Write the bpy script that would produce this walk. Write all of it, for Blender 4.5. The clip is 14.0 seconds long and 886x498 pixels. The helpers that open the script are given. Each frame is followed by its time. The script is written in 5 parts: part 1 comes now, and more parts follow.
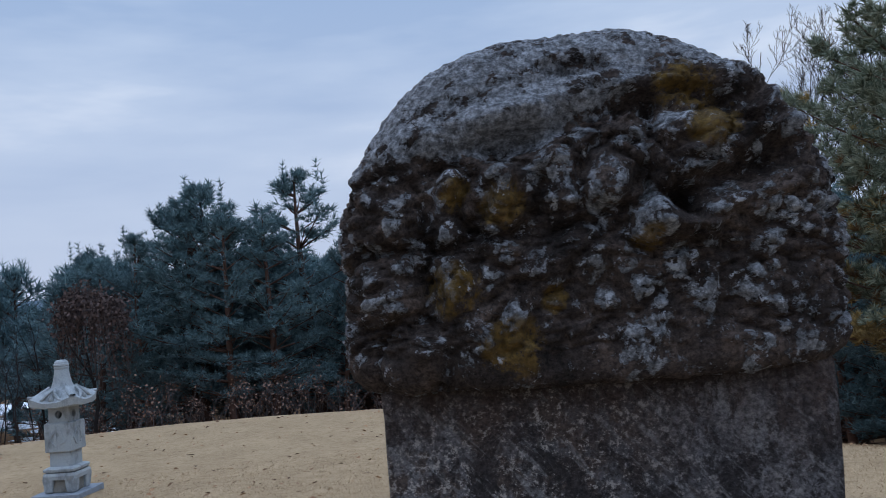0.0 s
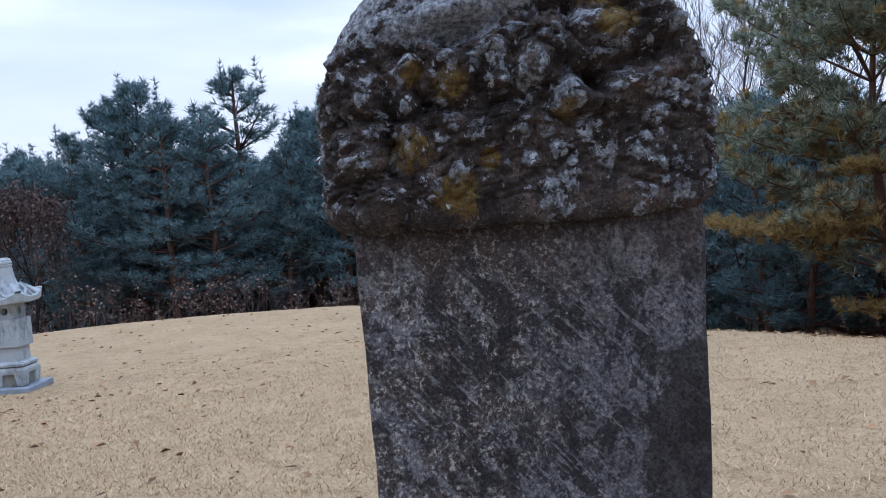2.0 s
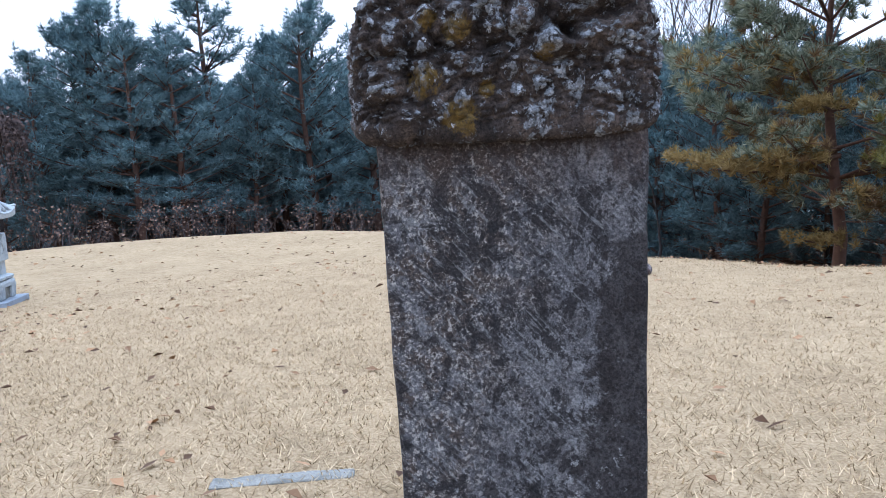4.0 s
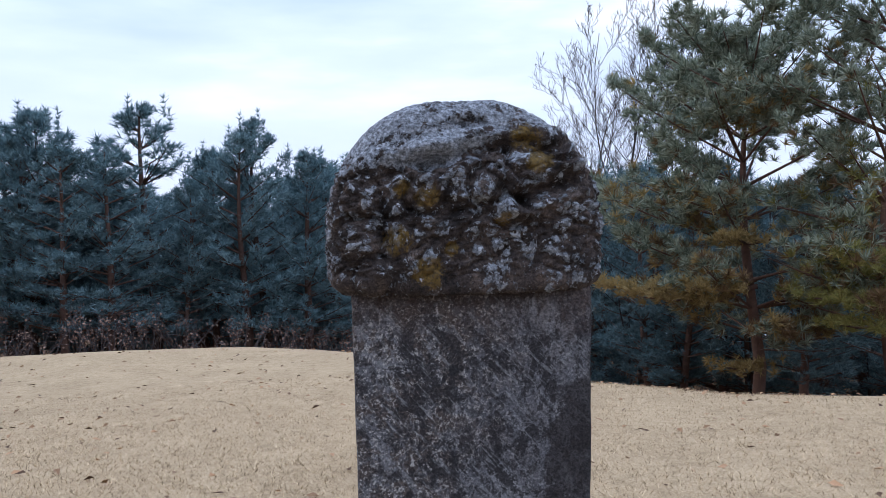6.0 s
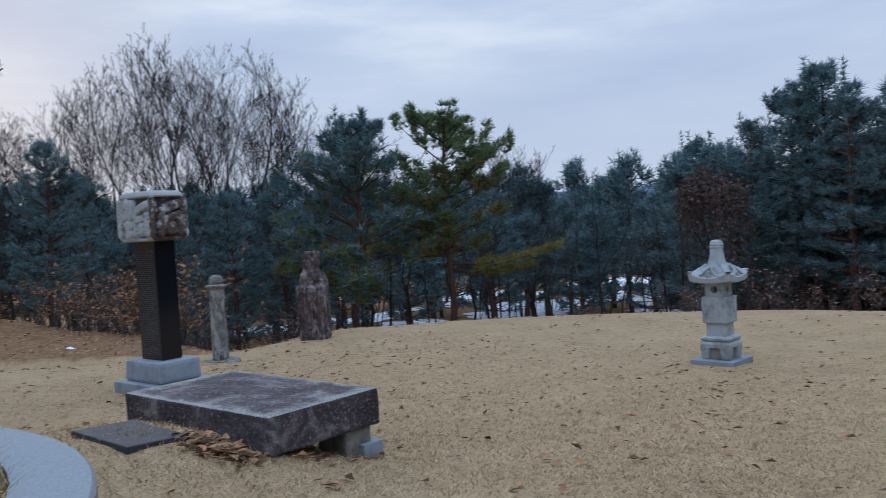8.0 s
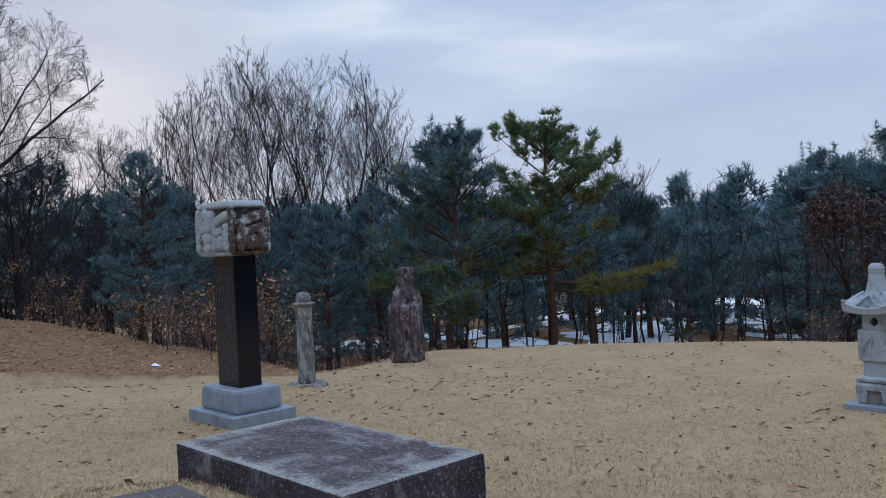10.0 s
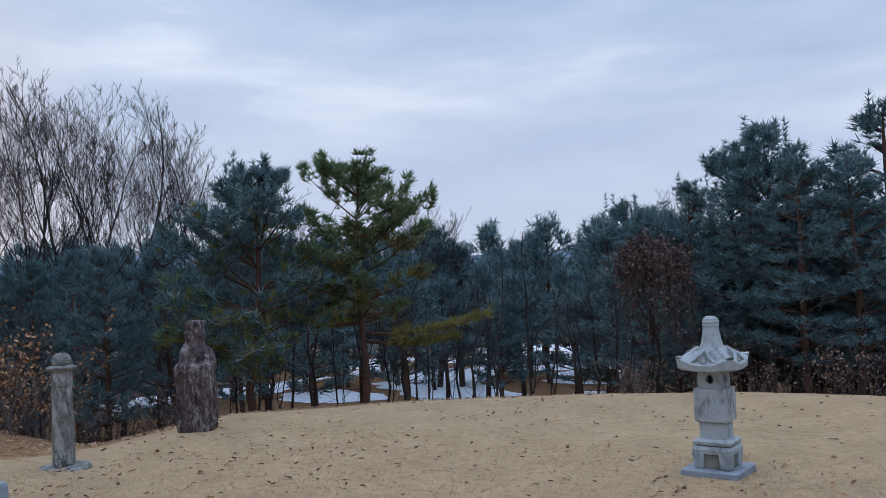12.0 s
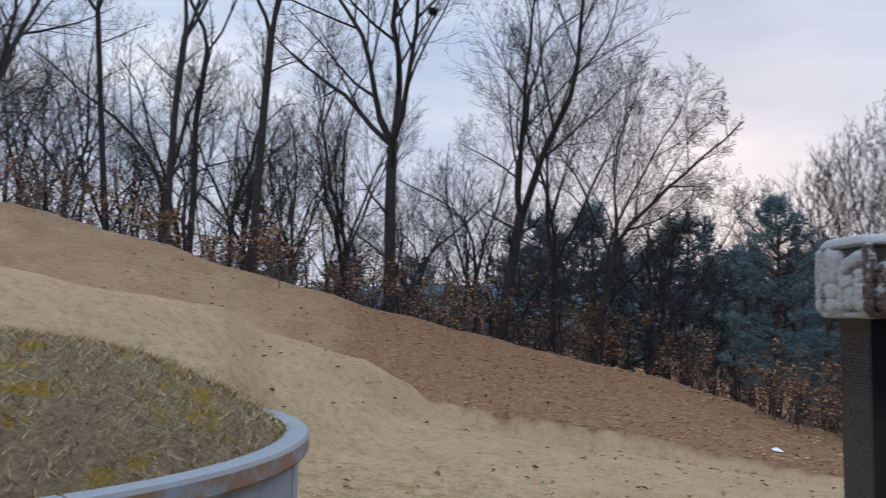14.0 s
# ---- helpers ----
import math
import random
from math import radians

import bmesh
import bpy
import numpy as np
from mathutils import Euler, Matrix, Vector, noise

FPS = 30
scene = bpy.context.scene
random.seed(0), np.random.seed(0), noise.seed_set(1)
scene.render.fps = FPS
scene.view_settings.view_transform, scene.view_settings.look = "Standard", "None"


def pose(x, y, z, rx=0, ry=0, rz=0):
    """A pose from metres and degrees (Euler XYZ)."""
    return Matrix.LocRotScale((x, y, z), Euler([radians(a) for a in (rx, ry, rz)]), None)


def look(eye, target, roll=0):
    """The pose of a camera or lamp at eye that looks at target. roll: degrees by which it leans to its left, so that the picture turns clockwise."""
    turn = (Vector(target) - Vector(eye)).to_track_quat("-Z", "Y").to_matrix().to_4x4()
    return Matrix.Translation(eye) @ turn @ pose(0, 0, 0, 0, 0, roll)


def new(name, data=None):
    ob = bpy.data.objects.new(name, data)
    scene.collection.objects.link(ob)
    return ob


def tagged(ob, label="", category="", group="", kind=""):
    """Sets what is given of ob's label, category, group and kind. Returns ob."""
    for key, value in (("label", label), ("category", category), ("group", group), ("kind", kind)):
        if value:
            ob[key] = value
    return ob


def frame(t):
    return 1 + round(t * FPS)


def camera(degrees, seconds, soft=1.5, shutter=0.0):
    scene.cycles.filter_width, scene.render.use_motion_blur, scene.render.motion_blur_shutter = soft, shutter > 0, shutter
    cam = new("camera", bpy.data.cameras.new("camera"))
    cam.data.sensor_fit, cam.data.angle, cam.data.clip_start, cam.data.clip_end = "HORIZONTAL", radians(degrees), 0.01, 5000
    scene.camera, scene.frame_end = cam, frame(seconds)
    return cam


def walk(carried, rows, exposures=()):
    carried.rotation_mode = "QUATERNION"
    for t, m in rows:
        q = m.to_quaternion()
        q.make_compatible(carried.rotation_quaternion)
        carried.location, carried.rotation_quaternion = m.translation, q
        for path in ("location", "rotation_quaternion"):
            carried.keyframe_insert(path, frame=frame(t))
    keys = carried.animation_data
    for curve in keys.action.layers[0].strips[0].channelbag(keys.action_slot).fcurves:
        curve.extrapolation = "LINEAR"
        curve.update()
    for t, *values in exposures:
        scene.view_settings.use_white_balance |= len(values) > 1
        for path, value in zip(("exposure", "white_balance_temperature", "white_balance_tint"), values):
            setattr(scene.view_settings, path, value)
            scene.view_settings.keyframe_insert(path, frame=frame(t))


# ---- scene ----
cam = camera(56.7, 14.0, soft=0.5, shutter=0.12)
PATH = [
    (0, (0.024, 0.01, 1.504), (0.005, 2.007, 1.606), -4.5),
    (0.5, (0.111, 0.012, 1.498), (0.179, 2.01, 1.557), -4.6),
    (1, (0.15, 0.008, 1.452), (0.202, 2.007, 1.413), -4.9),
    (1.5, (0.095, -0.136, 1.419), (0.152, 1.861, 1.326), -4.5),
    (2, (-0.014, -0.318, 1.426), (0.092, 1.674, 1.285), -4.4),
    (2.5, (-0.022, -0.43, 1.409), (0.101, 1.543, 1.107), -4.3),
    (5, (-0.238, -0.953, 1.445), (0.054, 1.007, 1.128), -1.6),
    (5.5, (-0.257, -0.988, 1.492), (0.1, 0.978, 1.409), -1.4),
    (6, (-0.264, -0.988, 1.524), (0.101, 0.978, 1.484), -1.2),
    (6.5, (-0.281, -0.957, 1.523), (0.024, 1.019, 1.467), -1.0),
    (7, (-0.316, -0.834, 1.541), (-0.459, 1.16, 1.501), -1.8),
    (7.2, (-0.387, -0.828, 1.552), (-0.808, 1.127, 1.519), -1.8),
    (7.5, (-0.506, -0.815, 1.553), (-1.33, 1.007, 1.517), -2.9),
    (8, (-0.726, -0.71, 1.541), (-2.013, 0.819, 1.467), -3.5),
    (8.2, (-0.79, -0.63, 1.56), (-2.192, 0.794, 1.479), -3.5),
    (10.3, (-1.977, 0.428, 1.558), (-3.431, 1.802, 1.533), -2.8),
    (10.5, (-2.116, 0.575, 1.57), (-3.577, 1.941, 1.534), -2.9),
    (11, (-2.409, 0.82, 1.569), (-3.925, 2.124, 1.537), -3.0),
    (11.5, (-2.666, 1.185, 1.589), (-3.992, 2.683, 1.567), -2.8),
    (12, (-2.853, 1.498, 1.596), (-3.95, 3.169, 1.662), -2.6),
    (12.5, (-3.12, 1.686, 1.565), (-4.321, 3.284, 1.632), -2.4),
    (13, (-3.713, 1.852, 1.523), (-5.289, 3.081, 1.61), -1.9),
]
TURNS = [(13.5, -4.04, 1.93, 1.50, 3.42, 0.82, 71.35), (14.0, -4.2, 1.84, 1.49, 4.35, -0.69, 90.1)]
EXPOSURES = [(0.0, -0.18, 6200, 8), (0.8, 0.08, 6300, 9), (1.5, 0.4, 6350, 11), (2.5, 0.52, 6150, 11), (4.6, 1.2, 6050, 8), (5.0, 1.17, 6000, 10), (5.5, 0.86, 6150, 9),
             (6.0, 0.55, 6250, 11), (6.5, 0.27, 6350, 10), (7.2, 0.0, 6350, 10), (8.0, -0.15, 6250, 7), (11.0, -0.2, 6250, 7), (12.0, -0.1, 6350, 9), (12.5, -0.2, 6300, 8), (13.0, -0.27, 6250, 8), (13.5, -0.25, 6250, 8), (14.0, 0.05, 6850, 10)]
walk(cam, [(t, look(eye, target, roll)) for t, eye, target, roll in PATH]
     + [(t, pose(x, y, z, 90 + pitch, roll, yaw)) for t, x, y, z, pitch, roll, yaw in TURNS], EXPOSURES)

# ---------------------------------------------------------------- world and sun
SUN_BEARING, SUN_HEIGHT = 72.0, 9.0      # degrees west of the lawn's axis, degrees above the horizon


def make_world():
    w = bpy.data.worlds.new("overcast_evening")
    w.use_nodes = True
    scene.world = w
    nt = w.node_tree
    n, l = nt.nodes, nt.links
    n.clear()
    out, bg = n.new("ShaderNodeOutputWorld"), n.new("ShaderNodeBackground")
    sky = n.new("ShaderNodeTexSky")
    sky.sky_type, sky.sun_disc = "NISHITA", False
    sky.sun_elevation, sky.sun_rotation = radians(SUN_HEIGHT), radians(-SUN_BEARING)
    sky.air_density, sky.dust_density = 1.0, 2.0
    dim = n.new("ShaderNodeMixRGB")
    dim.blend_type, dim.inputs[0].default_value, dim.inputs[2].default_value = "MULTIPLY", 1.0, (0.05, 0.05, 0.05, 1)
    l.new(sky.outputs[0], dim.inputs[1])
    tc = n.new("ShaderNodeTexCoord")
    sep = n.new("ShaderNodeSeparateXYZ")
    l.new(tc.outputs["Generated"], sep.inputs[0])
    # clouds: long soft banks, flattened towards the horizon
    mp = n.new("ShaderNodeMapping")
    mp.inputs["Scale"].default_value = (1.6, 1.6, 7.0)
    l.new(tc.outputs["Generated"], mp.inputs[0])
    n1 = n.new("ShaderNodeTexNoise")
    n1.inputs["Scale"].default_value, n1.inputs["Detail"].default_value, n1.inputs["Roughness"].default_value = 1.5, 5.0, 0.5
    l.new(mp.outputs[0], n1.inputs["Vector"])
    cr = n.new("ShaderNodeValToRGB")
    e = cr.color_ramp.elements
    e[0].position, e[0].color = 0.38, (0.432, 0.568, 0.83, 1)
    e[1].position, e[1].color = 0.74, (1.08, 1.12, 1.22, 1)
    m = cr.color_ramp.elements.new(0.55)
    m.color = (0.60, 0.720, 0.945, 1)
    l.new(n1.outputs[0], cr.inputs[0])
    # paler towards the horizon
    hr = n.new("ShaderNodeValToRGB")
    h = hr.color_ramp.elements
    h[0].position, h[0].color = 0.0, (0.644, 0.717, 0.905, 1)
    h[1].position, h[1].color = 0.35, (0.644, 0.717, 0.905, 0)
    l.new(sep.outputs["Z"], hr.inputs[0])
    mix1 = n.new("ShaderNodeMixRGB")
    l.new(hr.outputs["Alpha"], mix1.inputs[0])
    l.new(cr.outputs[0], mix1.inputs[1])
    l.new(hr.outputs["Color"], mix1.inputs[2])
    # the warm break in the cloud where the sun goes down
    dot = n.new("ShaderNodeVectorMath")
    dot.operation = "DOT_PRODUCT"
    a, b = radians(SUN_BEARING), radians(SUN_HEIGHT)
    dot.inputs[1].default_value = (-math.sin(a) * math.cos(b), math.cos(a) * math.cos(b), math.sin(b))
    l.new(tc.outputs["Generated"], dot.inputs[0])
    gr = n.new("ShaderNodeValToRGB")
    g = gr.color_ramp.elements
    g[0].position, g[0].color = 0.955, (0, 0, 0, 1)
    g[1].position, g[1].color = 1.0, (0.3, 0.3, 0.3, 1)
    l.new(dot.outputs["Value"], gr.inputs[0])
    mix2 = n.new("ShaderNodeMixRGB")
    mix2.inputs[2].default_value = (0.80, 0.68, 0.70, 1)
    l.new(gr.outputs[0], mix2.inputs[0])
    l.new(mix1.outputs[0], mix2.inputs[1])
    both = n.new("ShaderNodeMixRGB")
    both.inputs[0].default_value = 0.93
    l.new(dim.outputs[0], both.inputs[1])
    l.new(mix2.outputs[0], both.inputs[2])
    l.new(both.outputs[0], bg.inputs[0])
    # an overcast sky is brighter overhead than at the horizon
    zr = n.new("ShaderNodeMapRange")
    zr.interpolation_type = "SMOOTHSTEP"
    zr.inputs["From Min"].default_value, zr.inputs["From Max"].default_value = 0.36, 0.85
    zr.inputs["To Min"].default_value, zr.inputs["To Max"].default_value = 1.0, 2.4
    l.new(sep.outputs["Z"], zr.inputs["Value"])
    l.new(zr.outputs[0], bg.inputs[1])
    l.new(bg.outputs[0], out.inputs[0])


make_world()
sun = new("sun", bpy.data.lights.new("sun", "SUN"))
sun.data.energy, sun.data.angle, sun.data.color = 0.5, radians(25), (1.0, 0.9, 0.82)
_a, _b = radians(SUN_BEARING), radians(SUN_HEIGHT + 14)
sun.matrix_world = look((-40 * math.sin(_a), 40 * math.cos(_a), 40 * math.tan(_b)), (0, 0, 0))


# ---------------------------------------------------------------- materials
class Mat:
    """A node material with short ways to build it up."""

    def __init__(self, name, rough=0.85, spec=0.3, metal=0.0):
        self.m = bpy.data.materials.new(name)
        self.m.use_nodes = True
        self.nt = self.m.node_tree
        self.b = self.nt.nodes["Principled BSDF"]
        self.b.inputs["Roughness"].default_value = rough
        self.b.inputs["Specular IOR Level"].default_value = spec
        self.b.inputs["Metallic"].default_value = metal
        self.pos = None

    def node(self, kind):
        return self.nt.nodes.new(kind)

    def link(self, a, b):
        self.nt.links.new(a, b)

    def coord(self, scale=(1, 1, 1), world=False):
        if world:
            src = self.node("ShaderNodeNewGeometry").outputs["Position"]
        else:
            src = self.node("ShaderNodeTexCoord").outputs["Object"]
        mp = self.node("ShaderNodeMapping")
        mp.inputs["Scale"].default_value = scale
        self.link(src, mp.inputs[0])
        return mp.outputs[0]

    def noise(self, scale, detail=4, rough=0.55, vec=None, distort=0.0):
        n = self.node("ShaderNodeTexNoise")
        n.inputs["Scale"].default_value, n.inputs["Detail"].default_value = scale, detail
        n.inputs["Roughness"].default_value, n.inputs["Distortion"].default_value = rough, distort
        if vec is not None:
            self.link(vec, n.inputs["Vector"])
        return n.outputs[0]

    def cells(self, scale, vec=None, feature="F1", out="Distance"):
        n = self.node("ShaderNodeTexVoronoi")
        n.feature = feature
        n.inputs["Scale"].default_value = scale
        if vec is not None:
            self.link(vec, n.inputs["Vector"])
        return n.outputs[out]

    def ramp(self, val, *stops):
        r = self.node("ShaderNodeValToRGB")
        e = r.color_ramp.elements
        while len(e) < len(stops):
            e.new(0.5)
        for k, (p, c) in zip(e, stops):
            k.position = p
            k.color = (*c, 1) if isinstance(c, tuple) else (c, c, c, 1)
        self.link(val, r.inputs[0])
        return r.outputs[0]

    def mix(self, fac, a, b, how="MIX"):
        x = self.node("ShaderNodeMixRGB")
        x.blend_type = how
        for k, v in ((0, fac), (1, a), (2, b)):
            if isinstance(v, tuple):
                x.inputs[k].default_value = (*v, 1)
            elif isinstance(v, (int, float)):
                x.inputs[k].default_value = v
            else:
                self.link(v, x.inputs[k])
        return x.outputs[0]

    def math(self, op, a, b=0.0):
        x = self.node("ShaderNodeMath")
        x.operation = op
        for k, v in ((0, a), (1, b)):
            if isinstance(v, (int, float)):
                x.inputs[k].default_value = v
            else:
                self.link(v, x.inputs[k])
        return x.outputs[0]

    def color(self, c):
        self.link(c, self.b.inputs["Base Color"])
        return self

    def roughness(self, v):
        self.link(v, self.b.inputs["Roughness"])
        return self

    def bump(self, height, strength=0.5, dist=0.01):
        b = self.node("ShaderNodeBump")
        b.inputs["Strength"].default_value, b.inputs["Distance"].default_value = strength, dist
        self.link(height, b.inputs["Height"])
        self.link(b.outputs[0], self.b.inputs["Normal"])
        return self

    def random(self):
        return self.node("ShaderNodeObjectInfo").outputs["Random"]

    def island(self):
        return self.node("ShaderNodeNewGeometry").outputs["Random Per Island"]

    def up(self):
        s = self.node("ShaderNodeSeparateXYZ")
        self.link(self.node("ShaderNodeNewGeometry").outputs["Normal"], s.inputs[0])
        return s.outputs["Z"]


def lichen_stone():
    k = Mat("lichen_grown_stone", rough=0.92, spec=0.2)
    v = k.coord()
    base = k.ramp(k.noise(11, 9, 0.72, v), (0.34, (0.016, 0.013, 0.012)), (0.5, (0.055, 0.041, 0.036)), (0.66, (0.15, 0.112, 0.095)))
    grain = k.ramp(k.noise(140, 6, 0.78, v), (0.38, 0.35), (0.6, 1.45))
    base = k.mix(1.0, base, grain, "MULTIPLY")
    crust = k.noise(26, 12, 0.74, v, 0.35)
    big = k.noise(5.5, 4, 0.6, v)
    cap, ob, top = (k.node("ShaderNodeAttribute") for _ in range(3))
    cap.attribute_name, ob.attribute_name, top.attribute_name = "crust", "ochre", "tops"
    # the grey crust grows on what stands proud; hollows stay brown, their shade painted last
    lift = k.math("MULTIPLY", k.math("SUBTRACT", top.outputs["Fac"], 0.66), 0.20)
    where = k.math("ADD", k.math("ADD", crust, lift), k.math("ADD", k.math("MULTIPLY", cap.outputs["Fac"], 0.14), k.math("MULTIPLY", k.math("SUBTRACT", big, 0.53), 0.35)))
    grey_where = k.ramp(where, (0.51, 0.0), (0.535, 1.0))
    grey = k.ramp(k.noise(95, 6, 0.78, v), (0.36, (0.05, 0.05, 0.054)), (0.5, (0.195, 0.20, 0.215)), (0.64, (0.44, 0.45, 0.485)))
    c = k.mix(grey_where, base, grey)
    och = k.math("MULTIPLY", ob.outputs["Fac"], k.ramp(k.noise(40, 7, 0.75, v), (0.34, 0.0), (0.54, 1.3)))
    och = k.ramp(och, (0.36, 0.0), (0.7, 0.75))
    c = k.mix(och, c, k.ramp(k.noise(90, 4, 0.6, v), (0.3, (0.055, 0.034, 0.012)), (0.7, (0.25, 0.15, 0.03))))
    spots = k.math("MULTIPLY", k.ramp(k.noise(36, 9, 0.8, v), (0.575, 0.0), (0.595, 1.0)), k.ramp(k.noise(7, 3, 0.6, v), (0.44, 0.0), (0.5, 1.0)))
    spots = k.math("MULTIPLY", spots, k.ramp(top.outputs["Fac"], (0.35, 0.0), (0.6, 1.0)))
    c = k.mix(spots, c, (0.52, 0.54, 0.59))
    # the deepest gaps of the carving get their shade as near-black colour
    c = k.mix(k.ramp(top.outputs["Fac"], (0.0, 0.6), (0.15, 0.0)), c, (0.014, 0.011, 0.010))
    k.color(c)
    hgt = k.math("ADD", k.noise(130, 8, 0.75, v), k.math("ADD", k.math("MULTIPLY", grey_where, 0.7), k.math("MULTIPLY", k.noise(35, 6, 0.7, v), 1.2)))
    return k.bump(hgt, 0.95, 0.009).m


def shaft_stone():
    k = Mat("weathered_dark_stone", rough=0.88, spec=0.25)
    v = k.coord()
    sl = k.node("ShaderNodeMapping")                     # rain has drawn the weathering into slanting streaks
    sl.inputs["Rotation"].default_value = (0, radians(-48), 0)
    k.link(k.node("ShaderNodeTexCoord").outputs["Object"], sl.inputs[0])
    along = k.node("ShaderNodeMapping")
    along.inputs["Scale"].default_value = (0.30, 1.0, 1.9)
    k.link(sl.outputs[0], along.inputs[0])
    sl = along.outputs[0]
    xyz = k.node("ShaderNodeSeparateXYZ")
    k.link(v, xyz.inputs[0])
    base = k.ramp(k.noise(5, 9, 0.66, sl, 0.4), (0.34, (0.050, 0.047, 0.052)), (0.5, (0.098, 0.094, 0.101)), (0.64, (0.185, 0.18, 0.188)))
    # the weather side is crusted brown and pale, the lee side is smooth grey
    wear = k.math("ADD", k.math("MULTIPLY", xyz.outputs["X"], -1.1), k.math("ADD", k.math("MULTIPLY", xyz.outputs["Z"], 0.30), k.math("MULTIPLY", k.math("SUBTRACT", k.noise(5, 5, 0.6, v), 0.5), 0.6)))
    crusted = k.ramp(k.math("ADD", wear, 0.2), (0.38, 0.0), (0.62, 1.0))
    brown = k.math("MULTIPLY", k.ramp(k.noise(16, 10, 0.78, v), (0.47, 0.0), (0.55, 0.9)), k.math("ADD", k.math("MULTIPLY", crusted, 0.8), 0.2))
    c = k.mix(brown, base, (0.072, 0.052, 0.043))
    flecks = k.math("MULTIPLY", k.ramp(k.noise(60, 10, 0.8, v), (0.535, 0.0), (0.56, 1.0)), k.math("ADD", k.math("MULTIPLY", crusted, 0.7), 0.2))
    c = k.mix(flecks, c, (0.30, 0.275, 0.255))
    dark = k.ramp(k.noise(8.5, 11, 0.78, v, 0.4), (0.535, 0.0), (0.55, 0.9))
    c = k.mix(dark, c, (0.022, 0.019, 0.02))
    fine = k.ramp(k.noise(24, 11, 0.8, k.coord((1, 1, 0.7)), 0.2), (0.525, 0.0), (0.545, 0.85))
    c = k.mix(fine, c, (0.026, 0.022, 0.023))
    seams = k.ramp(k.noise(17, 9, 0.75, sl, 0.3), (0.555, 0.0), (0.60, 0.6))
    c = k.mix(seams, c, (0.036, 0.032, 0.033))
    scratch = k.ramp(k.noise(34, 6, 0.7, sl, 0.2), (0.56, 0.0), (0.62, 0.45))
    c = k.mix(scratch, c, (0.24, 0.235, 0.24))
    spot = k.math("ADD", k.cells(9, v), k.math("MULTIPLY", k.math("SUBTRACT", k.noise(20, 7, 0.75, v), 0.5), 0.9))
    c = k.mix(k.ramp(spot, (0.12, 0.85), (0.17, 0.0)), c, (0.016, 0.015, 0.017))
    # rusty run-off stain under the head, and a black crust low on one flank
    run = k.math("ADD", xyz.outputs["Z"], k.math("MULTIPLY", k.math("SUBTRACT", k.noise(9, 7, 0.75, k.coord((1, 1, 0.3))), 0.5), 0.5))
    c = k.mix(k.ramp(k.math("SUBTRACT", run, 0.7), (0.50, 0.0), (0.66, 0.7)), c, (0.052, 0.033, 0.026))
    flank = k.math("ADD", k.math("SUBTRACT", xyz.outputs["X"], k.math("MULTIPLY", xyz.outputs["Z"], 0.13)), k.math("MULTIPLY", k.math("SUBTRACT", k.noise(7, 11, 0.74, v), 0.5), 0.34))
    low = k.ramp(k.math("SUBTRACT", 1.42, k.math("ADD", xyz.outputs["Z"], k.math("MULTIPLY", k.noise(5, 6, 0.65, v), 0.4))), (0.08, 0.0), (0.12, 0.8))
    c = k.mix(k.math("MULTIPLY", low, k.ramp(k.math("ADD", flank, 0.5), (0.595, 0.0), (0.61, 1.0))), c, (0.026, 0.021, 0.021))
    pale = k.math("MULTIPLY", k.ramp(k.noise(22, 9, 0.78, v), (0.60, 0.0), (0.625, 0.8)), k.ramp(k.math("SUBTRACT", 1.0, xyz.outputs["Z"]), (0.1, 0.0), (0.5, 1.0)))
    c = k.mix(pale, c, (0.27, 0.265, 0.27))
    c = k.mix(1.0, c, k.ramp(k.noise(120, 6, 0.78, v), (0.38, 0.35), (0.6, 1.4)), "MULTIPLY")
    k.color(c)
    return k.bump(k.math("ADD", k.noise(110, 8, 0.78, v), k.math("MULTIPLY", k.noise(14, 6, 0.65, sl), 1.2)), 0.8, 0.007).m


def granite(name, light, dark, speck=0.5, stain=0.4, seed=0.0):
    k = Mat(name, rough=0.82, spec=0.3)
    v = k.coord()
    c = k.ramp(k.noise(160, 3, 0.7, v), (0.3, dark), (0.62, light))
    st = k.ramp(k.noise(4.5 + seed, 6, 0.7, k.coord((1, 1, 0.5))), (0.48, 0.0), (0.68, stain))
    c = k.mix(st, c, tuple(x * 0.32 for x in dark))
    k.color(c)
    return k.bump(k.noise(80, 5, 0.7, v), 0.4, 0.004).m


